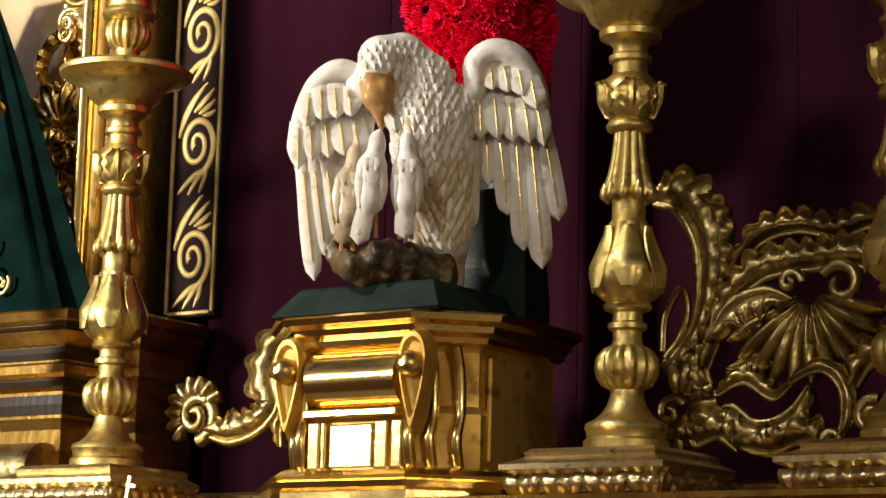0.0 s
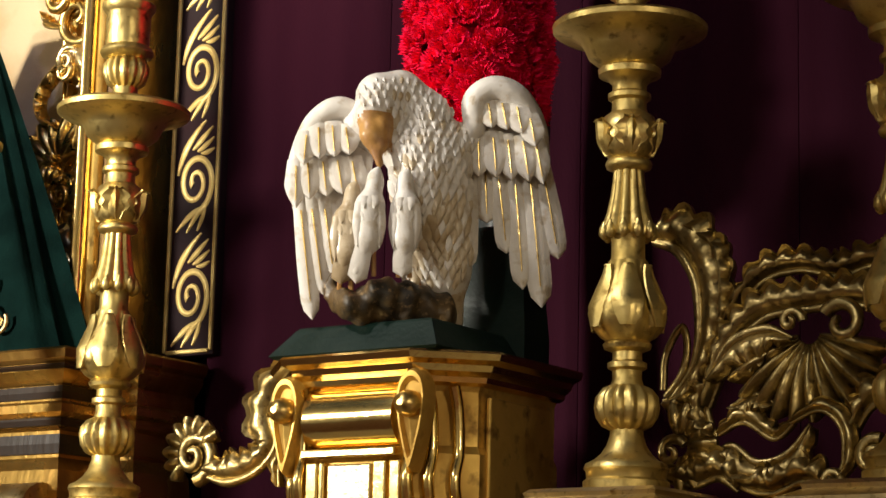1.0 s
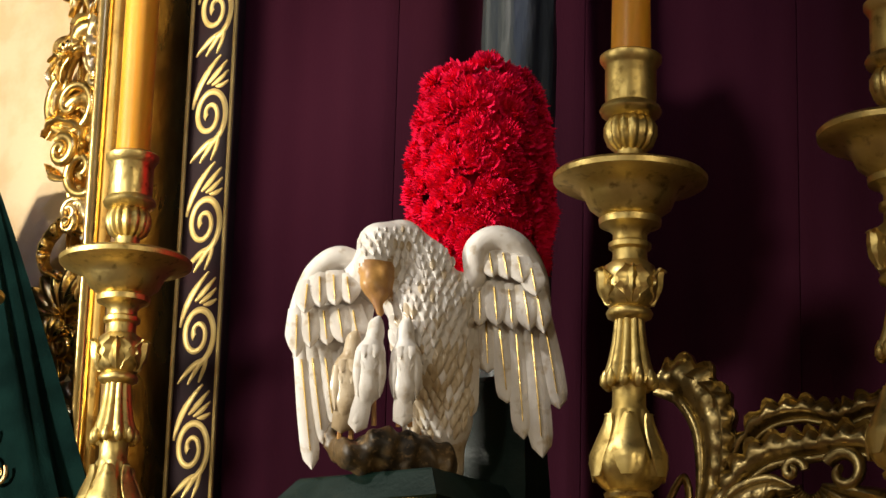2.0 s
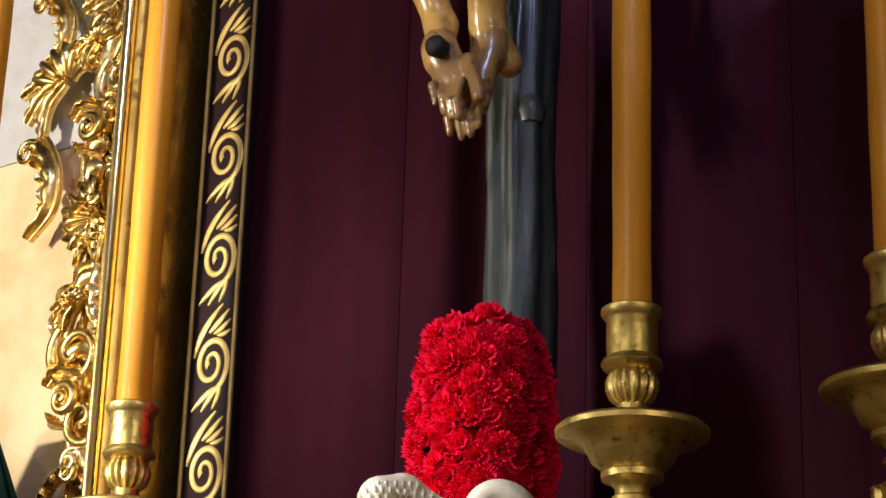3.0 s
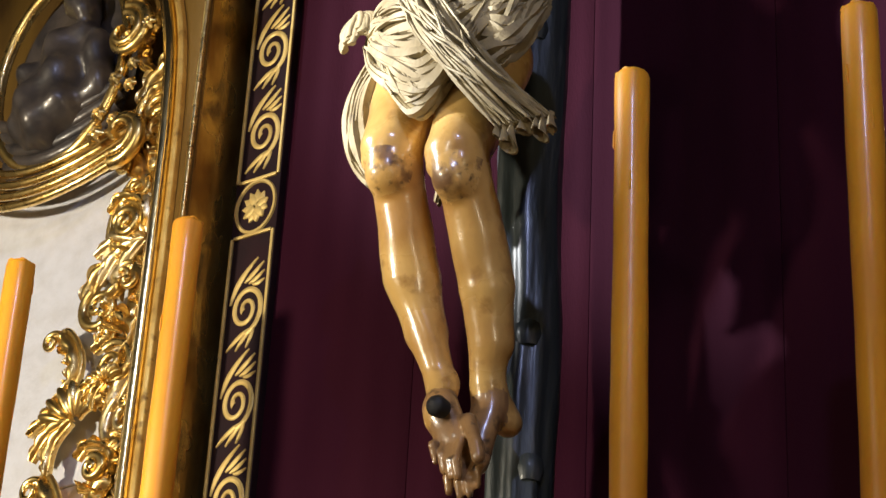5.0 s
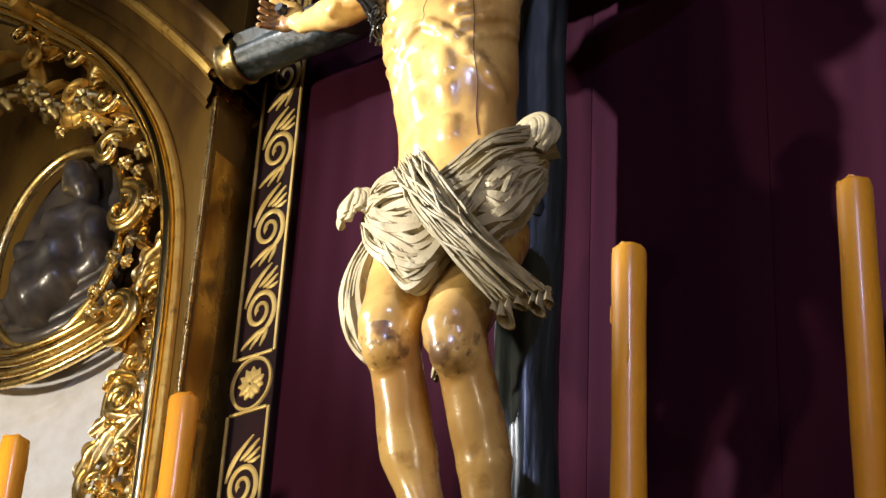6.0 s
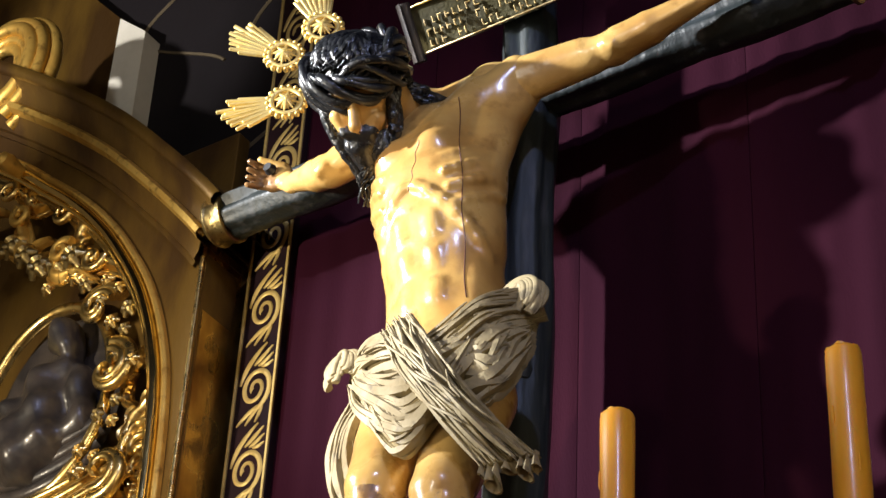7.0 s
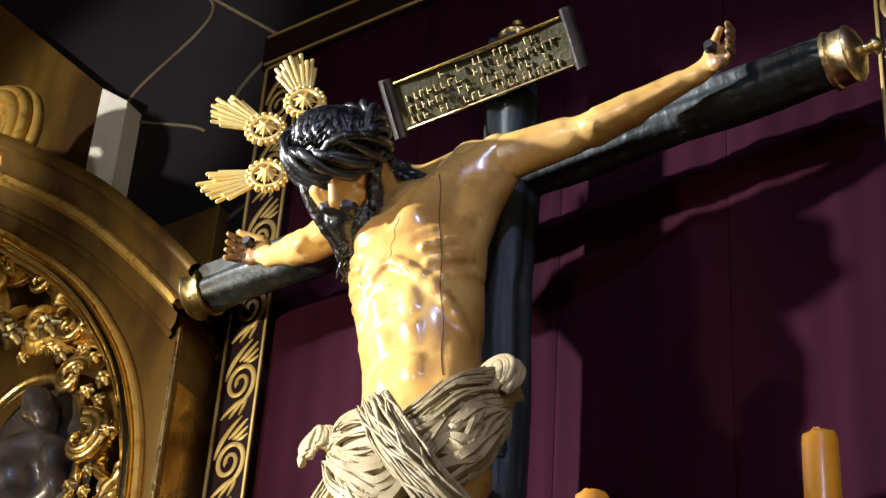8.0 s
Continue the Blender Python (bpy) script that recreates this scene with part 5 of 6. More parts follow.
    # Chicks.
    for hx, hy, bx, by, tx, ty, d, slot, r in ((674, 262, 666, 345, 646, 452, -0.085, WH, 0.023), (726, 262, 728, 345, 726, 438, -0.080, WH, 0.023), (634, 278, 626, 362, 618, 445, -0.045, OLD, 0.022)):
        chick = [(P(hx, hy, d), P(hx, hy + 14, d), 0.011, 0.011, slot), (P(hx, hy + 12, d), P(bx, by - 30, d), 0.011, 0.016, slot), (P(bx, by - 30, d), P(bx, by + 25, d), r, r * 0.92, slot), (P(bx, by + 25, d), P(tx, ty - 20, d), r * 0.7, 0.010, slot), (P(hx, hy - 4, d), P(hx + 6, hy - 16, d - 0.004), 0.005, 0.002, BK)]
        g.add(*blend_surface(chick, 0.0035, 0.010))
        feather(P(bx - 4, by + 20), P(tx, ty), 17 * K, d - 0.012, d - 0.004, slot, False, 8, 0.002, 0.94)
        for s in (-1, 1):
            feather(P(bx + s * 16, by - 34), P(bx + s * 19, by + 46), 13 * K, d - 0.016, d - 0.010, slot, False, 10, 0.003, 0.35)
            for r2 in range(4):
                feather(P(bx + s * 8, by - 44 + 20 * r2), P(bx + s * 9, by - 20 + 20 * r2), 9 * K, d - 0.020 + 0.002 * r2, d - 0.023 + 0.003 * r2, slot, False, 6, 0.001, 0.3)
            tube(g, [P(bx + s * 8, by + 40, d), P(bx + s * 10, by + 92, d + 0.005)], 0.004, 6, BK)
    # Rock.
    rock = [(P(640, 478, -0.03), P(785, 482, -0.01), 0.028, 0.034, RK), (P(690, 460, -0.05), P(740, 466, -0.03), 0.024, 0.026, RK), (P(620, 468, 0.0), P(640, 480, -0.05), 0.02, 0.02, RK), (P(760, 470, 0.02), P(800, 490, 0.0), 0.03, 0.02, RK), (P(590, 460, 0.0), P(600, 420, 0.0), 0.006, 0.006, RK), (P(600, 420, 0), P(585, 440, 0.0), 0.006, 0.004, RK)]
    g.add(*blend_surface(rock, 0.004, 0.008, lambda x, y, z: 0.004 * np.sin(95 * x + 20 * z) * np.sin(80 * z + 4) + 0.003 * np.sin(190 * x + 60 * y)))
    ob = part("pelican_carving", g, [WHITE, WHITE_OLD, BEAK, ROCK, GOLD])
    ob.location = (0.098, -0.330, 2.036)
    ob.rotation_euler = (0, 0, radians(35))
    return tagged(ob, "white painted wooden pelican bending over three chicks on a brown rock", "bird statue")


pelican()

# Red carnations packed into a tall rounded cushion.


def carnation_mesh(seed):
    rng = np.random.RandomState(seed)
    g = Geo()
    for ring, (n, tilt, ln) in enumerate(((4, 0.25, 0.016), (7, 0.75, 0.020), (9, 1.2, 0.022))):
        for k in range(n):
            a = 2 * np.pi * (k + rng.rand() * 0.6) / n
            s = np.linspace(0, 1, 4)
            rows = []
            for q in np.linspace(-1, 1, 10):
                w = 0.35 * ln * (0.3 + s)
                r = ln * s * np.sin(tilt) * (1 - 0.10 * q * q)
                h = 0.010 + ln * s * np.cos(tilt) + 0.0042 * s**2 * np.sin(q * 15 + seed + 2 * k)
                lat = q * w
                rows.append(np.stack([r * np.cos(a) - lat * np.sin(a), r * np.sin(a) + lat * np.cos(a), h + rng.randn(4) * 0.0012 * s], 1))
            gr = np.stack(rows, 1)
            g.add(gr, quads(4, 10))
    return g.mesh("carnation", RED)


fl = thing("carnation_cushion", "tall rounded cushion of packed red carnations at the cross", "flowers", (0.051, -0.105, 2.335))
BL_ = [carnation_mesh(k) for k in range(5)]
z = np.linspace(0, 1, 18)
prof = [(0.088 * math.sin(math.acos(max(-1, min(1, 1 - 2 * q)))) ** 0.42 + 0.002, 0.01 + 0.395 * q) for q in z]
part("moss_core", lathe(Geo(), prof, 28), RED, fl, "red paper core under the petals")
rng = np.random.RandomState(8)
n = 290
for k in range(n):
    q = (k + 0.5) / n
    a = k * 2.39996
    zc = 0.01 + 0.395 * q
    r = 0.090 * math.sin(math.acos(1 - 2 * min(max(q, 0.004), 0.996))) ** 0.42
    r2 = 0.090 * math.sin(math.acos(1 - 2 * min(max(q + 0.03, 0.004), 0.996))) ** 0.42
    r1 = 0.090 * math.sin(math.acos(1 - 2 * min(max(q - 0.03, 0.004), 0.996))) ** 0.42
    slope = (r1 - r2) / (0.06 * 0.42)
    nrm = Vector((math.cos(a), math.sin(a), slope)).normalized()
    ob = part("carnation", BL_[k % 5], None, fl)
    rot = nrm.to_track_quat("Z", "Y").to_matrix().to_4x4()
    sc_ = rng.uniform(1.05, 1.4)
    ob.matrix_basis = Matrix.Translation((r * math.cos(a) + 0.004 * rng.randn(), r * math.sin(a) + 0.004 * rng.randn(), zc + 0.004 * rng.randn())) @ rot @ Matrix.Rotation(rng.rand() * 6, 4, "Z") @ Matrix.Rotation(rng.randn() * 0.25, 4, "X") @ Matrix.Scale(sc_, 4)

# Carved rocaille.


def leaf_scroll(g, pts, w0, y=0.0, scallop=9, amp=0.25, bulge=0.014, ridges=1.0, n=60, slot=0, taper=(0.25, 1, 1, 0.3), thick=0.010, side=1):
    """A carved leaf along a curve in x and z: a rolled inner edge and a scalloped outer edge."""
    p = smooth_path([(x, 0, z) for x, z in pts], n)[:, [0, 2]]
    t = np.gradient(p, axis=0)
    t /= np.linalg.norm(t, axis=1)[:, None] + 1e-9
    nr = np.stack([-t[:, 1], t[:, 0]], 1) * side
    s = np.linspace(0, 1, n)
    w = w0 * np.interp(s, np.linspace(0, 1, len(taper)), taper)
    rows = []
    for v in np.linspace(0, 1, 9):
        edge = 1 + amp * (np.abs(np.sin(s * scallop * np.pi)) - 0.5) * v
        rad = w * v * edge
        q = p + nr * rad[:, None]
        d = -bulge * np.sin(np.pi * min(1, v * 1.1)) - 0.35 * bulge * ridges * v * np.abs(np.sin(s * scallop * np.pi)) - 0.4 * bulge * (v > 0.9)
        rows.append(np.stack([q[:, 0], y + d, q[:, 1]], 1))
    plate(g, np.stack(rows, 1), thick, slot)
    rim = np.stack([p[:, 0], np.full(n, y - 0.004), p[:, 1]], 1)
    tube(g, rim, np.clip(w * 0.16, 0.003, 0.009), 8, slot)


def shell_fan(g, cx, cz, r, a0, a1, ribs, y=0.0, slot=0, bulge=0.02, inner=0.2):
    """A ribbed shell fan with a scalloped edge."""
    na = ribs * 6 + 1
    a = np.linspace(a0, a1, na)
    rib = np.abs(np.sin(np.linspace(0, ribs * np.pi, na)))
    rows = []
    for v in np.linspace(inner, 1, 9):
        rr = r * v * (1 + 0.12 * v * (rib - 0.6))
        d = y - bulge * np.sin(np.pi * v * 0.8) - 0.012 * v * rib * r / 0.08
        rows.append(np.stack([cx + rr * np.cos(a), d, cz + rr * np.sin(a)], 1))
    plate(g, np.stack(rows, 1), 0.009, slot)


def curl(g, cx, cz, r, start, sign, turns=1.4, y=0.0, w=0.010, slot=0):
    s = spiral(turns, r, r * 0.15, 44, start, sign)
    tube(g, np.stack([cx + s[:, 0], y - np.linspace(0, 0.014, 44), cz + s[:, 1]], 1), np.linspace(w, w * 0.55, 44), 9, slot)


orn = thing("scroll_ornament", "aged gilded carved scroll leaning against the pedestal", "carved ornament", (0, -0.25, 0))
g = Geo()
leaf_scroll(g, [(-0.165, 1.985), (-0.215, 1.975), (-0.235, 1.93), (-0.225, 1.88), (-0.26, 1.84), (-0.32, 1.822), (-0.375, 1.835)], 0.052, 0, 12, 0.3, 0.016, side=-1, taper=(0.5, 0.9, 1.1, 0.7, 0.8, 1, 0.5))
part("main_scroll", g, OLD_GOLD, orn)
g = Geo()
curl(g, -0.395, 1.868, 0.040, -1.5, 1, 1.6, 0, 0.013)
shell_fan(g, -0.40, 1.875, 0.058, 0.3, 4.2, 9, 0.008)
part("end_volute", g, OLD_GOLD, orn)
g = Geo()
leaf_scroll(g, [(-0.155, 1.975), (-0.19, 1.945), (-0.185, 1.90), (-0.165, 1.87)], 0.045, -0.02, 6, 0.35, 0.02, side=1, taper=(0.3, 1, 1.2, 0.5))
leaf_scroll(g, [(-0.165, 1.985), (-0.20, 1.955), (-0.21, 1.92)], 0.03, -0.035, 5, 0.3, 0.02, side=1)
part("acanthus_leaf", g, OLD_GOLD, orn)
g = Geo()
curl(g, -0.165, 1.835, 0.028, 1.6, -1, 1.3, -0.02, 0.010)
leaf_scroll(g, [(-0.14, 1.87), (-0.175, 1.872), (-0.20, 1.845), (-0.20, 1.81)], 0.022, -0.02, 5, 0.2, 0.01, side=-1)
part("lower_curl", g, OLD_GOLD, orn)

orn = thing("shell_ornament", "aged gilded carved rocaille with shells and open scrolls beside the candlestick", "carved ornament", (0, -0.25, 0))
g = Geo()
leaf_scroll(g, [(0.468, 2.150), (0.505, 2.135), (0.535, 2.09), (0.543, 2.03), (0.535, 1.97), (0.505, 1.925), (0.485, 1.915)], 0.056, 0, 13, 0.28, 0.018, side=1, taper=(0.7, 1.2, 1.1, 0.9, 0.6, 0.5, 0.3))
part("tall_crest", g, OLD_GOLD, orn)
g = Geo()
tube(g, smooth_path([(0.485, -0.004, 1.93), (0.49, -0.006, 1.98), (0.515, -0.006, 2.02), (0.525, -0.006, 1.99), (0.515, -0.006, 1.95), (0.49, -0.006, 1.92)], 40), 0.006, 8)
part("inner_loop", g, OLD_GOLD, orn)
g = Geo()
shell_fan(g, 0.515, 1.845, 0.062, -1.7, 1.9, 9, 0)
curl(g, 0.510, 1.838, 0.022, 0.5, 1, 1.2, -0.02, 0.008)
part("lower_shell", g, OLD_GOLD, orn)
g = Geo()
leaf_scroll(g, [(0.565, 1.90), (0.60, 1.975), (0.65, 2.020), (0.72, 2.030), (0.79, 2.030), (0.86, 2.01)], 0.045, -0.01, 14, 0.35, 0.020, side=1, taper=(0.3, 0.8, 1, 0.9, 1, 0.5))
part("upper_crest", g, OLD_GOLD, orn)
g = Geo()
shell_fan(g, 0.715, 2.0, 0.125, np.pi * 1.05, np.pi * 1.95, 12, 0.004, 0, 0.026, 0.14)
part("hanging_shell", g, OLD_GOLD, orn)
g = Geo()
leaf_scroll(g, [(0.565, 1.94), (0.605, 1.99), (0.66, 2.005), (0.70, 1.99)], 0.05, -0.02, 6, 0.3, 0.018, side=-1, taper=(0.3, 1, 0.9, 0.2))
curl(g, 0.702, 2.012, 0.016, 0, 1, 1.2, -0.03, 0.008)
curl(g, 0.775, 2.005, 0.032, 2.6, -1, 1.1, -0.02, 0.011)
part("side_leaf", g, OLD_GOLD, orn)
g = Geo()
leaf_scroll(g, [(0.565, 1.83), (0.60, 1.845), (0.64, 1.82), (0.685, 1.83), (0.72, 1.87)], 0.036, -0.01, 8, 0.35, 0.014, side=-1, taper=(0.3, 1, 1, 1, 0.4))
leaf_scroll(g, [(0.585, 1.86), (0.625, 1.875), (0.67, 1.85), (0.70, 1.87)], 0.028, -0.02, 6, 0.3, 0.014, side=1, taper=(0.2, 1, 0.8, 0.2))
part("low_leaf", g, OLD_GOLD, orn)
g = Geo()
leaf_scroll(g, [(0.70, 1.87), (0.745, 1.885), (0.775, 1.86), (0.778, 1.815), (0.765, 1.79)], 0.022, -0.03, 6, 0.2, 0.012, side=1)
curl(g, 0.762, 1.788, 0.014, 0, 1, 1.2, -0.035, 0.008)
curl(g, 0.825, 1.82, 0.024, 1.2, 1, 1.4, -0.035, 0.010)
leaf_scroll(g, [(0.79, 1.85), (0.82, 1.89), (0.87, 1.90), (0.92, 1.89)], 0.04, -0.02, 7, 0.35, 0.016, side=1)
part("corner_scroll", g, OLD_GOLD, orn)

for name, pts, w, y, sc_n, side in (
    ("crest_ruffle", [(0.52, 2.165), (0.56, 2.125), (0.572, 2.07), (0.566, 2.01), (0.556, 1.96)], 0.030, 0.004, 9, 1),
    ("crest_ruffle", [(0.59, 2.02), (0.64, 2.075), (0.70, 2.088), (0.76, 2.075), (0.82, 2.085), (0.88, 2.06)], 0.034, 0.004, 13, 1),
    ("base_leaf", [(0.49, 1.80), (0.54, 1.79), (0.58, 1.80), (0.61, 1.78)], 0.040, -0.01, 7, 1),
    ("base_leaf", [(0.60, 1.79), (0.66, 1.775), (0.71, 1.79), (0.75, 1.77)], 0.040, -0.01, 7, 1),
    ("base_leaf", [(0.60, 1.90), (0.64, 1.915), (0.67, 1.90)], 0.036, -0.012, 6, -1),
    ("base_leaf", [(0.575, 1.86), (0.56, 1.90), (0.58, 1.94)], 0.034, -0.006, 6, 1),
):
    g = Geo()
    leaf_scroll(g, pts, w, y, sc_n, 0.4, 0.022, side=side, taper=(0.3, 1, 0.9, 1, 0.4))
    part(name, g, OLD_GOLD, orn)
# A small cross in front of the step.
sm = thing("small_cross", "small flat gold cross lying against the altar step", "cross ornament", (-0.365, -0.45, 1.722))
part("cross_shape", extrude(Geo(), [(-0.003, -0.02), (0.004, -0.02), (0.004, 0.014), (0.016, 0.014), (0.016, 0.020), (0.004, 0.020), (0.004, 0.032), (-0.003, 0.032), (-0.003, 0.020), (-0.014, 0.020), (-0.014, 0.014), (-0.003, 0.014)], -0.003, 0.003), PALE_GOLD, sm, "", False)
sm.rotation_euler = (0, radians(8), 0)

# The neighbouring gilded altarpiece.
RET = 0.06
rt = thing("altarpiece", "gilded wooden altarpiece with arched frame, carved scrolls and oval relief", "altarpiece", (0, 0, 0))
ARCH = [(-0.937, 2.10), (-0.937, 3.0), (-0.937, 3.7), (-0.938, 4.1), (-0.947, 4.38), (-0.974, 4.58), (-1.045, 4.79), (-1.150, 4.97), (-1.249, 5.10), (-1.355, 5.21), (-1.470, 5.31), (-1.60, 5.42), (-1.78, 5.54), (-2.0, 5.64)]
RAKE = [(-0.790, 4.925), (-0.846, 4.996), (-0.975, 5.145), (-1.182, 5.361), (-1.454, 5.588), (-1.74, 5.79), (-2.05, 5.95)]


def sweep(points, profile, n):
    """A moulding along a curve in x and z: the profile holds (inward, y) pairs."""
    p = smooth_path([(x, 0, z) for x, z in points], n)[:, [0, 2]]
    t = np.gradient(p, axis=0)
    t /= np.linalg.norm(t, axis=1)[:, None]
    inward = np.stack([-t[:, 1], t[:, 0]], 1)
    v = np.array([[(*(p[i] + o * inward[i]), y) for o, y in profile] for i in range(n)])[:, :, [0, 2, 1]]
    return Geo().add(v, quads(n, len(profile), False, True))


# Spandrel face between the arch and the corner.
n = 60
ar = smooth_path([(x, 0, z) for x, z in ARCH], n)
edge = [(-0.905, z) for z in (2.10, 3.0, 3.7, 4.1, 4.4, 4.65, 4.86)] + [(-1.02, 4.99), (-1.12, 5.12), (-1.25, 5.26), (-1.40, 5.40), (-1.57, 5.53), (-1.78, 5.66), (-2.0, 5.78)]
ou = smooth_path([(x, 0, z) for x, z in edge], n)
grid = np.stack([ar * (1 - q) + ou * q + np.array((0, RET, 0)) for q in np.linspace(0, 1, 5)], 1)
part("front_frame", plate(Geo(), grid, 0.12), OLIVE_GILT, rt, "dark varnished frame front")
part("side_panel", block(Geo(), (-0.93, RET + 0.012, 2.10), (-0.903, 0.24, 4.90), 0.004), GILT_WOOD, rt, "worn gilded side of the frame", False)
for o0, o1, y, mat in ((0.0, 0.020, RET - 0.016, SATIN_GOLD), (0.020, 0.046, RET - 0.034, BRIGHT), (0.046, 0.060, RET - 0.018, BRIGHT), (0.060, 0.072, RET + 0.004, OLD_GOLD)):
    w = o1 - o0
    part("arch_moulding", sweep(ARCH, [(o0, RET + 0.03), (o0, y + 0.3 * w), (o0 + 0.15 * w, y + 0.06 * w), (o0 + 0.5 * w, y - 0.12 * w), (o0 + 0.85 * w, y + 0.06 * w), (o1, y + 0.3 * w), (o1, RET + 0.03)], 140), mat, rt, "polished gold arched moulding")
part("corner_bead", tube(Geo(), [(-0.906, RET - 0.004, 2.10), (-0.906, RET - 0.004, 3.4), (-0.906, RET - 0.004, 4.87)], 0.007, 8), GOLD, rt, "gold corner bead")
# Raking cornice: a lip, a deep hollow, a round, a fillet.
for k, (prof, mat) in enumerate((
    ([(0.0, 0.36), (0.0, -0.045), (0.010, -0.052), (0.026, -0.050), (0.034, -0.040), (0.034, 0.36)], OLIVE_GILT),
    ([(0.034, 0.30), (0.034, -0.030), (0.050, -0.016), (0.070, -0.004), (0.090, -0.002), (0.090, 0.30)], OLIVE_GILT),
    ([(0.090, 0.25), (0.090, -0.006), (0.098, -0.016), (0.112, -0.014), (0.120, 0.002), (0.120, 0.25)], SATIN_GOLD),
    ([(0.120, 0.20), (0.120, 0.016), (0.140, 0.030), (0.162, 0.036), (0.166, 0.046), (0.178, 0.048), (0.178, 0.20)], OLIVE_GILT),
)):
    part("cornice_moulding", sweep(RAKE, prof, 60), mat, rt, "dark varnished raking cornice" if k != 2 else "dull gold round of the cornice")
part("cornice_knob", tube(Geo(), [(-1.585, 0.03, 5.36), (-1.585, -0.02, 5.36), (-1.585, -0.045, 5.36), (-1.585, -0.052, 5.36)], [0.018, 0.026, 0.020, 0.006], 16), SATIN_GOLD, rt)
part("cream_panel", block(Geo(), (-2.9, 0.20, 2.10), (-0.96, 0.23, 3.50), 0.003), CREAM, rt, "cream silk back panel", False)
part("silver_panel", block(Geo(), (-2.9, 0.195, 3.50), (-0.96, 0.23, 4.32), 0.003), SILVER, rt, "silvered back panel", False)
part("gilded_ground", block(Geo(), (-2.9, 0.185, 4.32), (-0.96, 0.23, 5.35), 0.003), OLIVE_GILT, rt, "browned gilded ground", False)
part("inner_strip", block(Geo(), (-1.155, 0.17, 2.10), (-0.955, 0.199, 4.45), 0.004), GOLD, rt, "gilded inner margin", False)
part("inner_bead", tube(Geo(), [(-1.155, 0.165, 2.12), (-1.155, 0.165, 3.0), (-1.155, 0.165, 3.55)], 0.005, 8), BRIGHT, rt)


def rocaille(parent, x, z, s, flip, kind, y=0.15, mat=GOLD):
    g = Geo()
    f = flip
    if kind == 0:
        leaf_scroll(g, [(x - 0.02 * f, z - 0.11 * s), (x + 0.045 * f, z - 0.06 * s), (x + 0.05 * f, z + 0.02 * s), (x, z + 0.09 * s), (x - 0.045 * f, z + 0.08 * s)], 0.045 * s, y, 7, 0.35, 0.022, side=f, taper=(0.2, 0.8, 1, 1, 0.4))
        curl(g, x - 0.035 * f, z + 0.06 * s, 0.026 * s, 0.8, f, 1.3, y - 0.015, 0.009)
    elif kind == 1:
        curl(g, x, z, 0.055 * s, 2.2, f, 1.5, y - 0.01, 0.014)
        leaf_scroll(g, [(x - 0.05 * f, z - 0.02), (x - 0.03 * f, z + 0.06 * s), (x + 0.03 * f, z + 0.10 * s), (x + 0.06 * f, z + 0.06 * s)], 0.04 * s, y, 6, 0.35, 0.02, side=f)
        leaf_scroll(g, [(x + 0.05 * f, z - 0.02), (x + 0.04 * f, z - 0.08 * s), (x - 0.01 * f, z - 0.10 * s)], 0.035 * s, y, 5, 0.3, 0.018, side=-f)
    else:
        shell_fan(g, x, z, 0.075 * s, 0.6 * f + 0.9, 0.6 * f + 3.6, 7, y, 0, 0.024)
        for k in range(3):
            a = 4.0 + 0.55 * k * f
            leaf_scroll(g, [(x, z), (x + 0.05 * math.cos(a) * s, z + 0.05 * math.sin(a) * s), (x + 0.10 * math.cos(a + 0.3) * s, z + 0.10 * math.sin(a + 0.3) * s)], 0.028 * s, y - 0.012, 4, 0.3, 0.014, side=f)
    return part("carved_scroll", g, mat, parent)


for k in range(15):
    z = 2.22 + 0.152 * k
    rocaille(rt, -1.105 + 0.035 * math.sin(k * 2.3), z, 1.3 + 0.2 * math.sin(k * 1.7), 1 if k % 2 else -1, (1, 0, 2, 0, 1)[k % 5], 0.15, GOLD if k % 3 else PALE_GOLD)
for k in range(22):
    rocaille(rt, -1.02 + 0.016 * math.sin(k * 3.1) - 0.13 * (k % 2), 2.16 + 0.102 * k, 0.62 + 0.1 * math.sin(k * 2.7), -1 if k % 2 else 1, (2, 1, 0)[k % 3], 0.135, PALE_GOLD if k % 4 == 0 else GOLD)
for x, z, s, f, kd in ((-1.21, 2.42, 1.2, 1, 1), (-1.24, 3.62, 1.3, -1, 2), (-1.20, 3.90, 1.1, 1, 1), (-1.30, 3.78, 1.0, 1, 0), (-1.16, 4.12, 1.2, -1, 0), (-1.10, 4.40, 1.2, 1, 1), (-1.30, 3.40, 1.2, 1, 0), (-1.14, 4.62, 1.0, -1, 0)):
    rocaille(rt, x, z, s, f, kd, 0.15, GOLD)
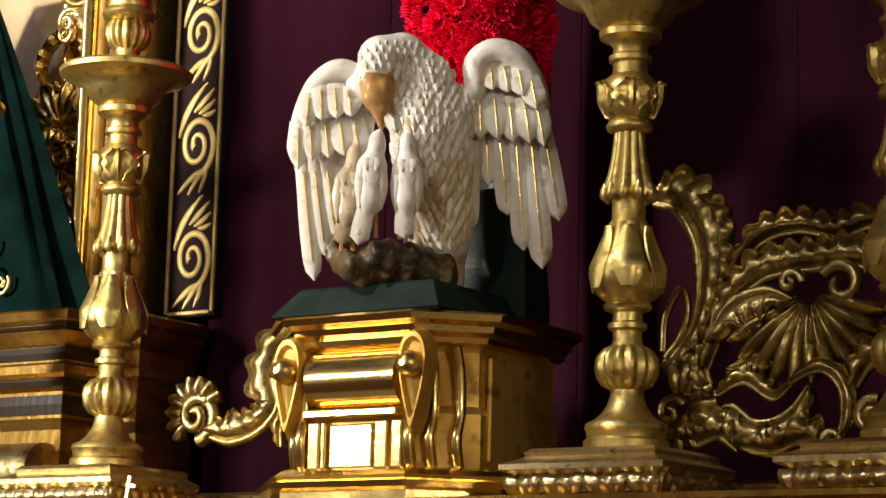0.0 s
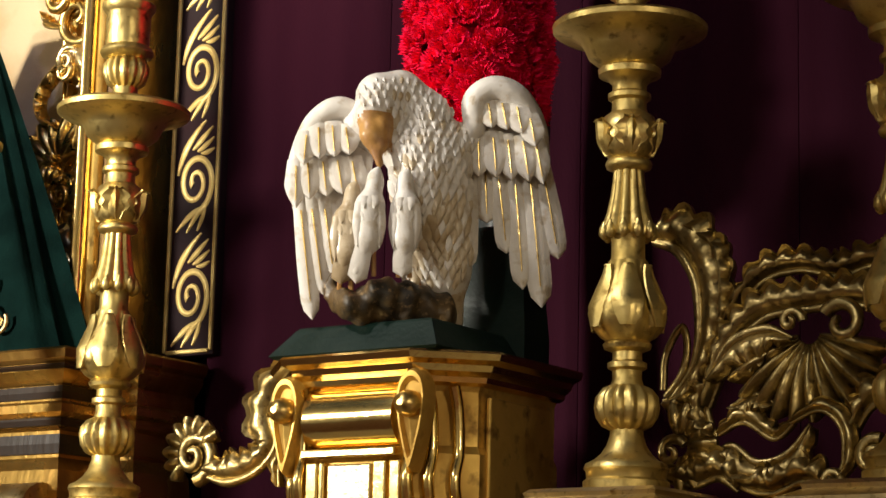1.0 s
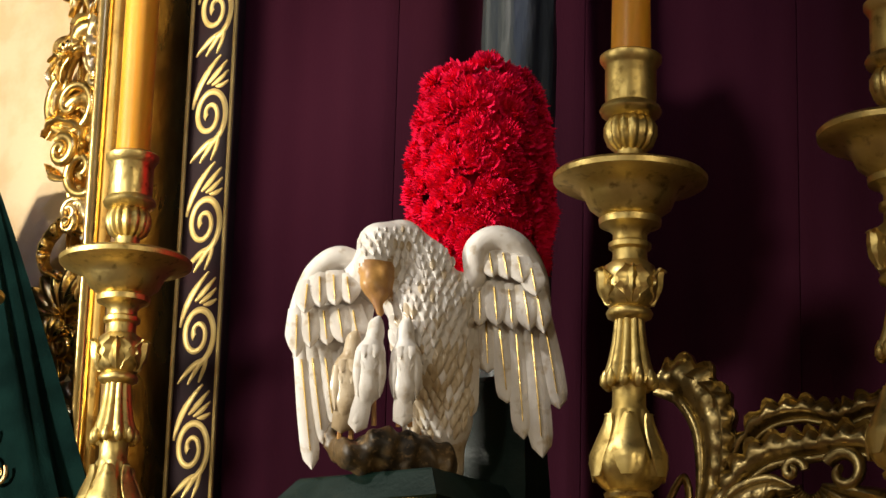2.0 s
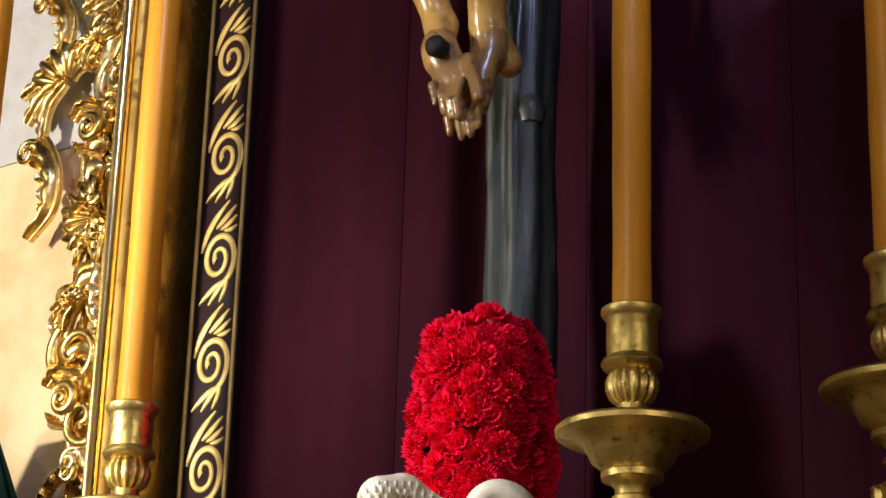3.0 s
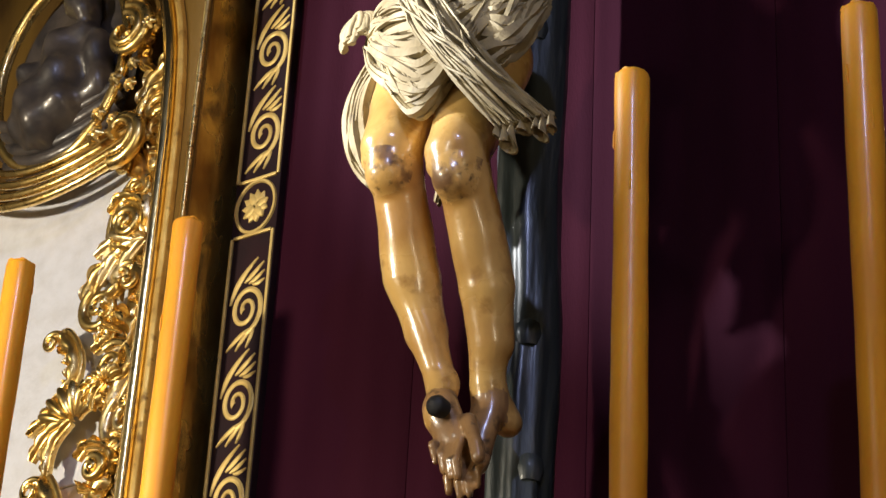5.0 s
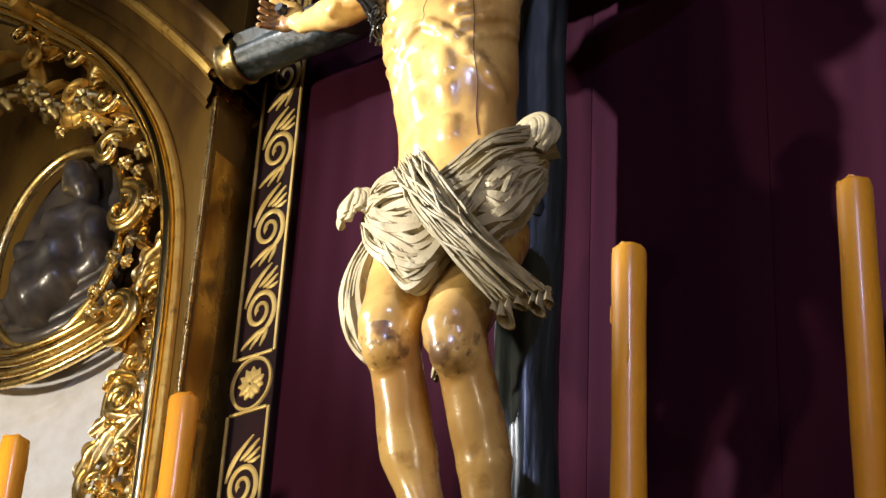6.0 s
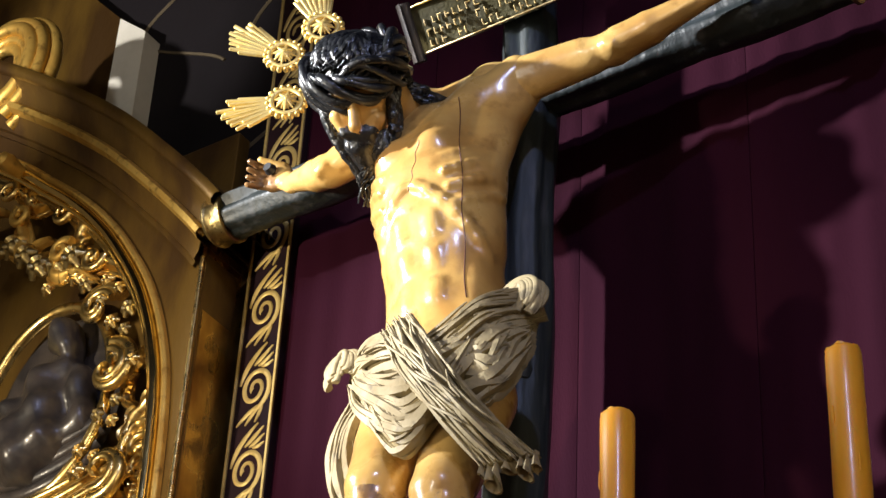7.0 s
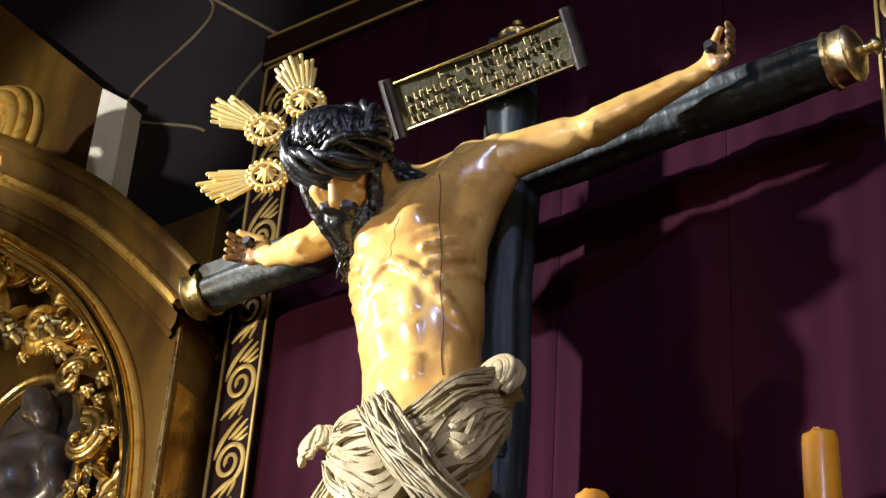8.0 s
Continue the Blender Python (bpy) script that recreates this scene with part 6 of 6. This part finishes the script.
# Oval relief with draped figure, kept plain.
ov = np.linspace(0, 2 * np.pi, 61)
OX, OZ = -1.43, 4.62
part("oval_frame", tube(Geo(), np.stack([OX + 0.215 * np.cos(ov), np.full(61, 0.12), OZ + 0.285 * np.sin(ov)], 1), 0.016, 10), GOLD, rt)
part("oval_ground", lathe(Geo(), [(0.21, 0.0), (0.2, 0.01)], 48), SLATE, rt).matrix_basis = Matrix.Translation((OX, 0.17, OZ)) @ pose(0, 0, 0, 90, 0, 0) @ Matrix.Diagonal((1, 1.34, 1, 1))
rel = [((OX + 0.03, 0.13, OZ + 0.04), (OX + 0.0, 0.13, OZ - 0.14), 0.075, 0.115, 0), ((OX + 0.05, 0.11, OZ + 0.16), (OX + 0.05, 0.11, OZ + 0.17), 0.05, 0.05, 0), ((OX - 0.08, 0.09, OZ - 0.02), (OX + 0.06, 0.08, OZ - 0.05), 0.03, 0.026, 0), ((OX + 0.12, 0.12, OZ + 0.05), (OX + 0.13, 0.12, OZ - 0.12), 0.03, 0.045, 0)]
g = Geo()
g.add(*blend_surface(rel, 0.008, 0.02, lambda x, y, z: 0.008 * np.sin(60 * x + 24 * z) + 0.006 * np.sin(38 * x - 50 * z)))
part("draped_relief", g, SLATE, rt, "dark carved draped relief")
for k in range(6):
    zz = OZ - 0.17 - 0.032 * k
    q = np.linspace(-1, 1, 26)
    part("drape_fold", tube(Geo(), np.stack([OX + 0.215 * q * (1 - 0.06 * k), 0.10 + 0.03 * q * q + 0.004 * k, zz + 0.075 * q * q], 1), 0.018, 8), SLATE, rt)
for k in range(4):
    q = np.linspace(-1, 1, 26)
    part("drape_edge", tube(Geo(), np.stack([OX + (0.26 + 0.012 * k) * q, 0.10 + 0.04 * q * q, OZ - 0.30 - 0.030 * k + 0.10 * q * q], 1), 0.011, 8), GOLD, rt)


def flower_boss(parent, x, y, z, r, mat=GOLD):
    g = Geo()
    for k in range(6):
        a = 2 * np.pi * k / 6
        tube(g, [(x, y, z), (x + 0.6 * r * math.cos(a), y - 0.4 * r, z + 0.6 * r * math.sin(a)), (x + r * math.cos(a), y - 0.15 * r, z + r * math.sin(a))], [0.3 * r, 0.42 * r, 0.2 * r], 8)
    tube(g, [(x, y, z), (x, y - 0.6 * r, z), (x, y - 0.7 * r, z)], [0.3 * r, 0.3 * r, 0.1 * r], 8)
    part("carved_flower", g, mat if int(x * 400) % 3 == 0 else OLD_GOLD, parent)


rng = np.random.RandomState(21)
for k in range(7):
    a = -0.75 + 2.3 * k / 6
    for m in range(3):
        flower_boss(rt, OX + 0.285 * math.cos(a) + 0.034 * math.cos(2.1 * m + k), 0.085, OZ + 0.36 * math.sin(a) + 0.034 * math.sin(2.1 * m + k), rng.uniform(0.018, 0.028))
for k in range(6):
    flower_boss(rt, -1.66 + 0.06 * k, 0.08 + 0.01 * rng.randn(), 5.14 - 0.035 * abs(k - 1) + 0.02 * rng.randn(), rng.uniform(0.034, 0.048))
# Large pointed leaves that follow the arch, with curled ends.
inner = smooth_path([(x, 0, z) for x, z in ARCH], 200)[:, [0, 2]]
for k, (a, b, off, w) in enumerate(((96, 116, 0.10, 0.060), (108, 128, 0.17, 0.050), (118, 140, 0.10, 0.066), (132, 152, 0.18, 0.056), (144, 166, 0.10, 0.070), (158, 178, 0.19, 0.060))):
    q = [inner[i] + off * np.array((-0.8, -0.45)) + 0.03 * np.array((math.sin(i), math.cos(i))) for i in np.linspace(a, b, 5).astype(int)]
    g = Geo()
    leaf_scroll(g, q, w, 0.085, 5, 0.22, 0.028, side=1 if k % 2 else -1, taper=(0.15, 0.7, 1, 0.9, 0.5))
    curl(g, q[-1][0], q[-1][1], 0.036, 0.7 * k, 1 if k % 2 else -1, 1.3, 0.06, 0.013)
    part("arch_leaf", g, SATIN_GOLD if k % 2 else GOLD, rt)
for k, (x, z, r, st, sg) in enumerate(((-1.19, 4.62, 0.085, 1.6, -1), (-1.16, 4.33, 0.075, 4.4, 1), (-1.26, 4.83, 0.07, 0.3, 1), (-1.36, 4.98, 0.075, 2.6, -1))):
    g = Geo()
    curl(g, x, z, r, st, sg, 0.95, 0.09, 0.019)
    curl(g, x, z, r * 0.72, st, sg, 0.9, 0.08, 0.013)
    part("arch_scroll", g, GOLD, rt)
# Crowning scroll above the cornice.
g = Geo()
for r, y, w in ((0.255, 0.03, 0.020), (0.222, 0.005, 0.022), (0.182, -0.005, 0.026), (0.138, 0.012, 0.020), (0.10, 0.02, 0.024)):
    curl(g, -1.745, 5.80, r, -1.25, 1, 0.85, y, w)
part("crown_volute", g, SATIN_GOLD, rt, "large gilded scroll above the cornice")
# The predella under the altarpiece.
pr_ = thing("predella", "dark wood and gold moulded base under the altarpiece", "altar base", (0, 0, 0))
PROF = [(0.0, 1.746), (0.0, 1.80), (0.015, 1.815), (0.02, 1.84), (0.012, 1.88), (-0.01, 1.905), (-0.01, 1.955), (0.004, 1.962), (0.012, 1.975), (0.03, 1.985), (0.03, 2.0), (0.022, 2.006), (0.022, 2.035), (0.035, 2.045), (0.05, 2.06), (0.05, 2.072), (0.062, 2.08), (0.066, 2.095), (0.06, 2.10)]
part("front_moulding", moulded(Geo(), -2.2, -0.895, -0.06, 0.19, PROF), GILT_WOOD, pr_, "", False)
part("return_moulding", moulded(Geo(), -0.895, -0.80, 0.04, 0.188, [(o * 0.7, z) for o, z in PROF]), GILT_WOOD, pr_, "", False)
for z, h, o in ((2.022, 0.012, 0.024), (1.972, 0.010, 0.012), (1.93, 0.018, -0.006), (2.066, 0.005, 0.052)):
    part("dark_fillet", moulded(Geo(), -2.2, -0.895, -0.06, 0.18, [(o + 0.001, z - h), (o + 0.004, z), (o + 0.001, z + h)]), WOOD, pr_, "", False)
    part("gold_fillet", moulded(Geo(), -0.893, -0.80, 0.04, 0.18, [(o * 0.7 + 0.001, z - h), (o * 0.7 + 0.004, z), (o * 0.7 + 0.001, z + h)]), GILT_WOOD, pr_, "", False)
part("barrel_console", tube(Geo(), [(-1.25, -0.09, 1.80), (-1.0, -0.09, 1.80), (-0.90, -0.09, 1.80)], 0.055, 20), PALE_GOLD, pr_, "pale rounded console")

# The green mantle of a draped statue on the predella.
th = np.linspace(0, 2 * np.pi, 80, endpoint=False)
rows = []
for q in np.linspace(0, 1, 24):
    fold = 1 + 0.05 * np.sin(th * 9 + 2 * q) * (1 - 0.6 * q) + 0.03 * np.sin(th * 17)
    r = 0.335 * (1 - q) ** 0.9 + 0.055
    rows.append(np.stack([-1.29 + r * fold * np.cos(th), -0.01 + 0.30 * r * fold * np.sin(th), np.full(80, 2.102 + 0.74 * q)], 1))
g = Geo().add(np.concatenate(rows), [f[::-1] for f in quads(24, 80, False, True)])
for k in range(5):
    zc, xx = 2.16 + 0.075 * k, -1.035 - 0.045 * k
    for m in range(2):
        s = spiral(1.3, 0.024, 0.004, 26, 0.6 + m * 3.1, 1 if m else -1)
        tube(g, np.stack([xx + s[:, 0] - 0.025 * m, np.full(26, -0.098 + 0.006 * k), zc + s[:, 1] + 0.02 * m], 1), 0.004, 6, 1)
mant = part("mantled_statue", g, [VELVET, PALE_GOLD])
tagged(mant, "dark green velvet mantle with gold embroidery on a small statue", "statue")

# Masonry seen above the altarpiece, its tops slanted to fit the camera's view of the vault.
ob = part("stone_pilaster", extrude(Geo(), [(-1.655, 5.30), (-1.655, 6.217), (-1.540, 6.112), (-1.530, 5.30)][::-1], 0.35, 0.418), STONE, None, "", False)
tagged(ob, "pale grey stone strip above the altarpiece cornice", "pilaster", "", "structure")
ob = part("wall_panel", extrude(Geo(), [(-2.30, 5.30), (-2.30, 6.95), (-1.657, 6.222), (-1.657, 5.30)][::-1], 0.365, 0.418), OLIVE_GILT, None, "", False)
tagged(ob, "browned gilded wall panel beside the stone strip", "panel", "", "structure")
